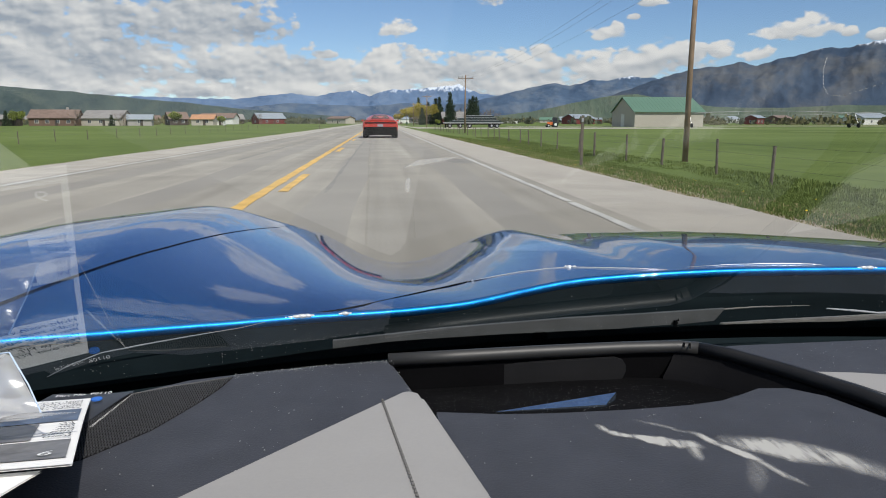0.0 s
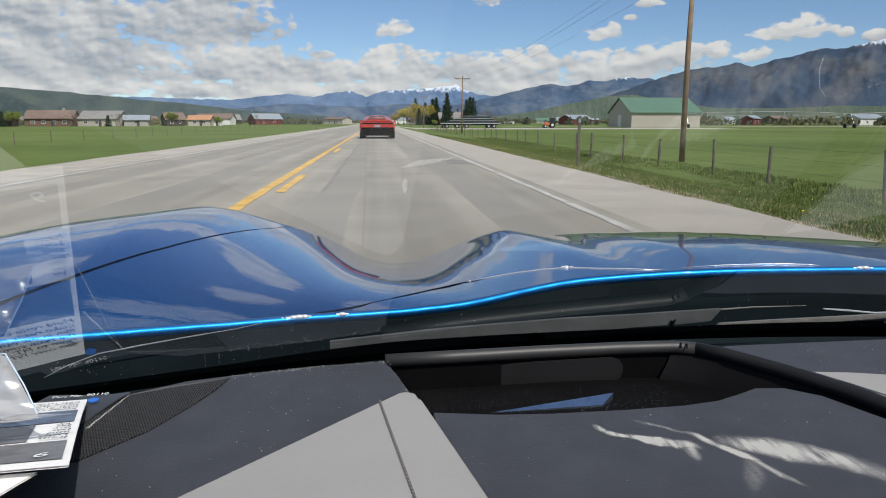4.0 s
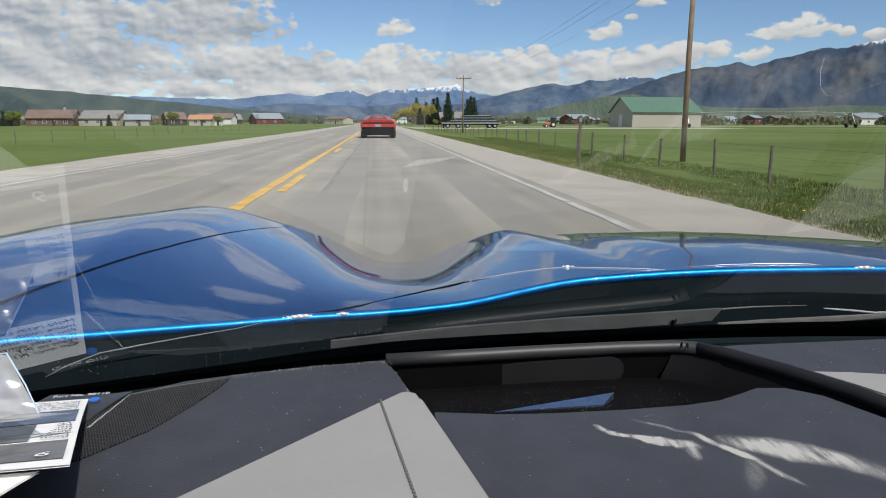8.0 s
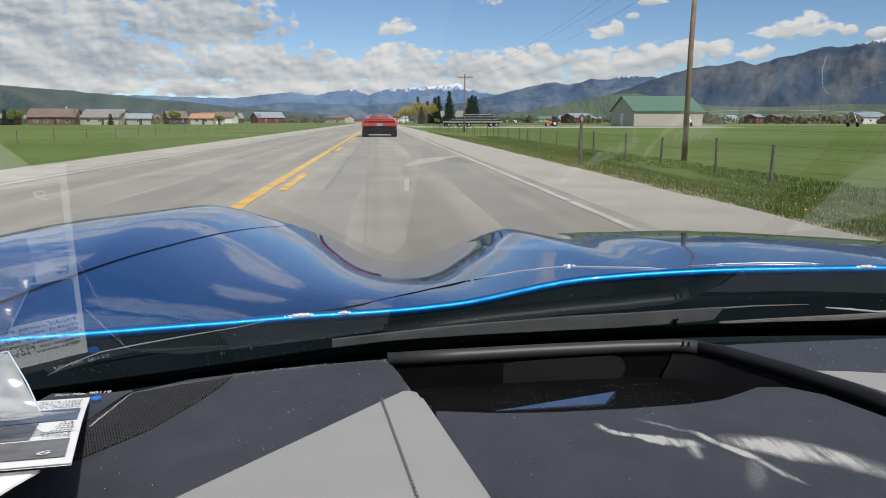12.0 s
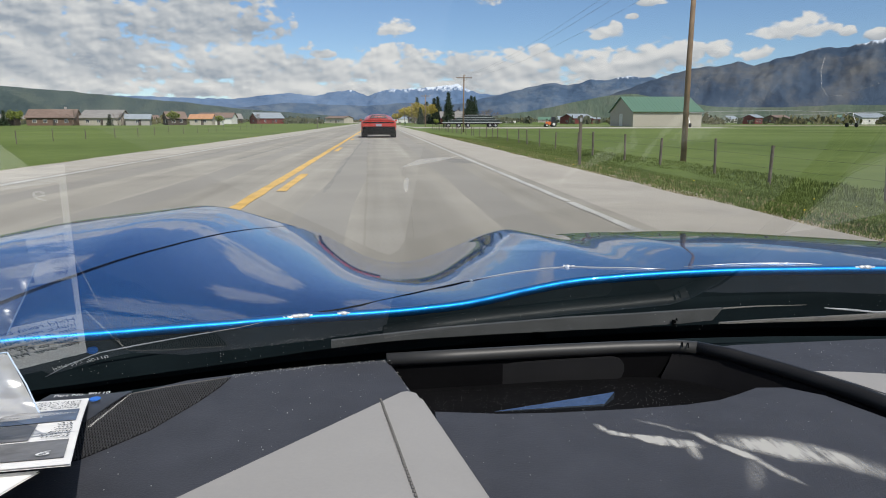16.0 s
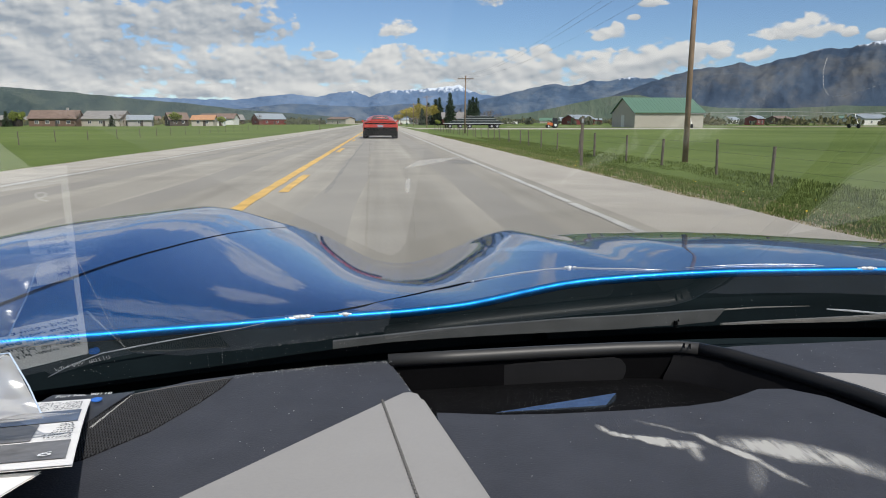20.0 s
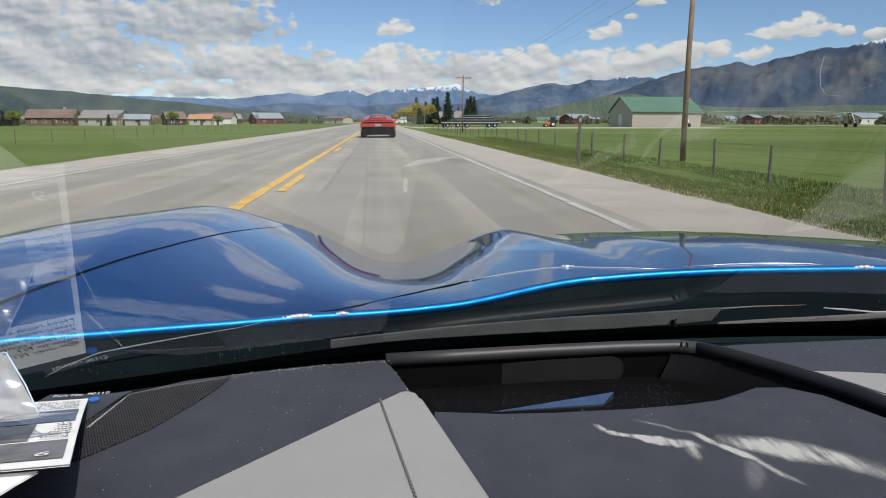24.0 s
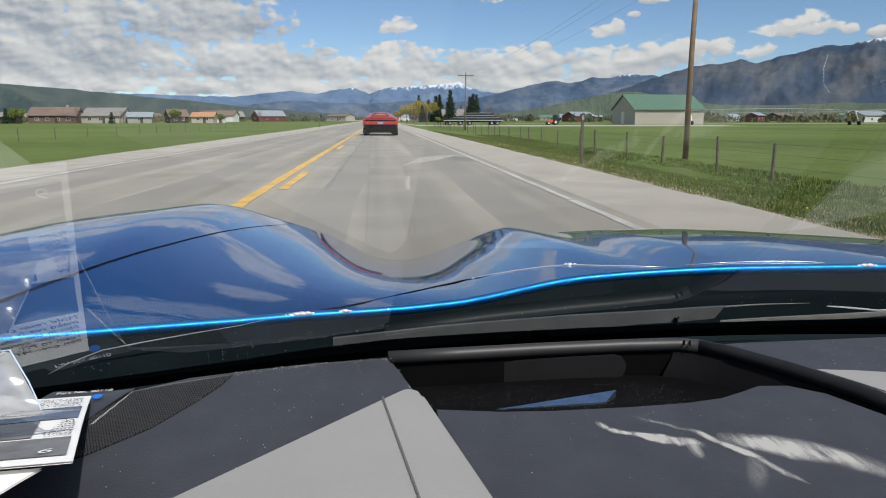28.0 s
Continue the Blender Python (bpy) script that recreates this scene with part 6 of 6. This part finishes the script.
tagged(part("lane", Mesh().prism([(-6.7, 536), (-60, 534), (-60, 541), (-6.7, 545)], -1.0, -0.03), GRAVEL), "pale gravel lane joining the road", "lane", kind="structure")

# ---- landmarks already passed ----
house("timber_lodge", "two-storey dark red timber lodge with a green roof", "restaurant", pose(38, -182, -0.6, 0, 0, 8), 15, 11, 5.4, 8.4, "red", "green", 4, storeys=2, chimney=True)
house("log_restaurant", "long brown log restaurant with a green roof", "restaurant", pose(56, -160, -0.6, 0, 0, -4), 22, 12, 3.2, 6.6, "brown", "green", 6)
house("log_cabin_shop", "low brown log building with a shallow green roof", "shop", pose(44, -128, -0.6), 14, 9, 3.0, 5.0, "brown", "green", 4)
house("old_barn", "weathered dark barn with a rusted iron roof", "barn", pose(44, -288, Z, 0, 0, 4), 24, 12, 4.0, 8.6, "pale", "rust", 0, False, big_door=0.0, seams=24, eave=0.8)
house("red_house", "long red house with white windows and a pale metal roof", "house", pose(-38, -286, Z, 0, 0, -3), 24, 9, 3.0, 5.0, "red", "metal", 6)
sg = thing("pylon_sign", "dark timber pylon sign with yellow lettering bars", "sign", at=pose(17, -132, -0.6))
for x in (-1.7, 1.7):
    part("post", Mesh().box((x, 0, 2.6), (0.4, 0.4, 5.4)), WALLS["brown"], sg)
part("board", Mesh().box((0, 0, 3.7), (3.0, 0.25, 2.0)), BLACK, sg)
for z, w in ((4.35, 2.4), (3.6, 2.5), (3.1, 2.0)):
    part("lettering_bar", Mesh().box((0, -0.14, z), (w, 0.03, 0.3)), YELLOW, sg, "yellow bar of writing")
part("roof_beam", Mesh().box((0, 0, 5.35), (4.6, 0.7, 0.25)), WALLS["red"], sg)
bs_ = thing("road_sign", "blue service sign on a steel post", "road sign", at=pose(7.5, -208, -0.5))
part("post", Mesh().box((0, 0, 1.2), (0.08, 0.06, 2.6)), STEEL, bs_)
part("panel", Mesh().box((0, -0.05, 2.4), (1.5, 0.03, 1.2)), mat("blue sign sheeting", (0.02, 0.10, 0.45), 0.4, var=0.1, bump=0), bs_, "blue sign panel")
for z in (2.7, 2.4, 2.1):
    part("lettering_bar", Mesh().box((0, -0.075, z), (1.1, 0.015, 0.12)), TRIM, bs_)
st_ = thing("street_sign", "green street name blade over a blue route shield on a post", "road sign", at=pose(9, -222, -0.5))
part("post", Mesh().box((0, 0, 1.4), (0.07, 0.07, 3.0)), STEEL, st_)
part("blade", Mesh().box((0, 0, 2.95), (1.0, 0.03, 0.22)), mat("green sign sheeting", (0.02, 0.22, 0.12), 0.4, var=0.1, bump=0), st_)
part("shield", Mesh().box((0, -0.05, 2.35), (0.5, 0.03, 0.55)), mat("blue shield sheeting", (0.02, 0.08, 0.38), 0.4, var=0.1, bump=0), st_)
rl = thing("rail_fence", "weathered steel pipe rail fence along the gravel lot", "fence")
for k in range(24):
    part("post", Mesh().tube([(9.6, -212 + 4 * k, -0.8), (9.6, -212 + 4 * k, 0.45)], 0.05, 6), WOOD, rl)
for h in (0.0, 0.4):
    part("rail", Mesh().tube([(9.6, -212, h), (9.6, -120, h)], 0.035, 6), WOOD, rl)


def parked_car(at, material, label, h=1.5, length=4.7):
    c = thing("parked_car", label, "car", at=at)
    part("body", loft([(-length / 2, 0.8, 0.4, 0.8, 0.5), (-length * .42, 0.88, 0.28, 0.95, 0.5), (0, 0.9, 0.25, 1.0, 0.5), (length * .42, 0.88, 0.28, 0.9, 0.5), (length / 2, 0.75, 0.4, 0.72, 0.5)], 20), material, c, smooth=True)
    part("cabin", loft([(-length * .36, 0.66, 0.9, 1.0, 0.6), (-length * .22, 0.7, 0.9, h, 0.6), (length * .08, 0.7, 0.9, h, 0.6), (length * .24, 0.66, 0.9, 1.0, 0.6)], 18), DARK_GLASS, c, smooth=True)
    part("roof", loft([(-length * .22, 0.6, h - 0.03, h + 0.02, 0.6), (length * .07, 0.6, h - 0.03, h + 0.02, 0.6)], 14), material, c)
    for x in (-0.8, 0.8):
        for y in (-length * .3, length * .3):
            w = part("wheel", Mesh().tube([(x - 0.11, y, 0.33), (x + 0.11, y, 0.33)], 0.33, 16), RUBBER, c)
            part("rim", Mesh().tube([(x - 0.12, y, 0.33), (x + 0.12, y, 0.33)], 0.2, 12), STEEL, w)
        part("headlight", Mesh().box((x * 0.8, length / 2 - 0.12, 0.68), (0.3, 0.12, 0.14)), CHROME, c)
    return c


parked_car(pose(18, -190, -0.6, 0, 0, 80), mat("white car paint", (0.75, 0.75, 0.75), 0.3, var=0.03, bump=0, coat=1), "white sport utility car parked on the gravel lot", 1.7, 4.8)
parked_car(pose(15, -126, -0.6, 0, 0, -70), mat("dark grey car paint", (0.05, 0.055, 0.065), 0.3, 0.4, var=0.03, bump=0, coat=1), "dark grey sedan parked below the pylon sign", 1.42, 4.8)
parked_car(pose(24, -110, -0.6, 0, 0, 95), mat("black car paint", (0.02, 0.02, 0.022), 0.3, 0.3, var=0.03, bump=0, coat=1), "dark pickup parked at the edge of the field", 1.75, 5.2)

# ---- small roadside things ----
bx = thing("utility_box", "dark green metal utility box on a short post by the fence", "utility box", at=pose(9.3, 245, -0.65))
part("cabinet", Mesh().box((0, 0, 0.95), (0.5, 0.35, 0.75)), mat("dark green enamel", (0.02, 0.07, 0.045), 0.45, var=0.1, bump=0), bx, bevel=0.02)
part("lid", Mesh().box((0, 0, 1.35), (0.56, 0.4, 0.06)), STEEL, bx, bevel=0.01)
for x in (-0.18, 0.18):
    part("leg", Mesh().box((x, 0, 0.25), (0.07, 0.07, 0.75)), WOOD, bx)


def marker(x, y, label, orange):
    mk = thing("marker_post", label, "road marker", at=pose(x, y, -0.2))
    part("post", Mesh().box((0, 0, 0.75), (0.08, 0.05, 1.7)), WOOD, mk, bevel=0.006)
    for z in ((1.45, 1.15) if orange else (1.4,)):
        part("reflector", Mesh().tube([(0, -0.03, z), (0, -0.045, z)], 0.075, 14), mat("orange reflector", (0.8, 0.22, 0.02), 0.35, var=0.05, bump=0) if orange else STEEL, mk, "round orange reflector" if orange else "")


marker(4.7, -318, "dark steel post with two orange reflectors", True)
marker(4.8, 224, "dark steel post with two orange reflectors at the verge", True)
marker(4.7, 282, "dark steel delineator post in the verge", False)
marker(-7.9, 96, "short delineator post in the far verge", False)
rs2 = thing("road_sign", "back of a plain grey road sign on two steel posts", "road sign", at=pose(-9.5, -196, -0.4))
for x in (-0.5, 0.5):
    part("post", Mesh().box((x, 0, 1.3), (0.07, 0.07, 2.9)), STEEL, rs2)
part("panel", Mesh().box((0, -0.05, 2.2), (1.5, 0.03, 1.2)), STEEL, rs2, "plain grey sheet metal back")
# pale mown stripes across the pasture
STRIPE = mat("pale mown grass", (0.17, 0.22, 0.07), 0.9, var=0.25, scale=0.05, fine=0.9, bump=0.2, depth=0.05, spec=0.1)
for y, w in ((62, 5), (104, 9), (146, 12)):
    rows = [[(x, y + s * w / 2 + 1.5 * math.sin(x * 0.05 + s), Z + 0.035 + 0.05 * 0) for s in (-1, 1)] for x in np.linspace(62, 300, 24)]
    tagged(part("mown_strip", Mesh().grid(rows), STRIPE), "paler mown strip in the green pasture", "field", kind="structure")
rows = [[(x, y, Z + 0.03) for x in np.linspace(120, 520, 8)] for y in (228, 246)]
tagged(part("bare_field", Mesh().grid(rows), DIRT), "strip of bare brown tilled earth behind the pasture", "field", kind="structure")
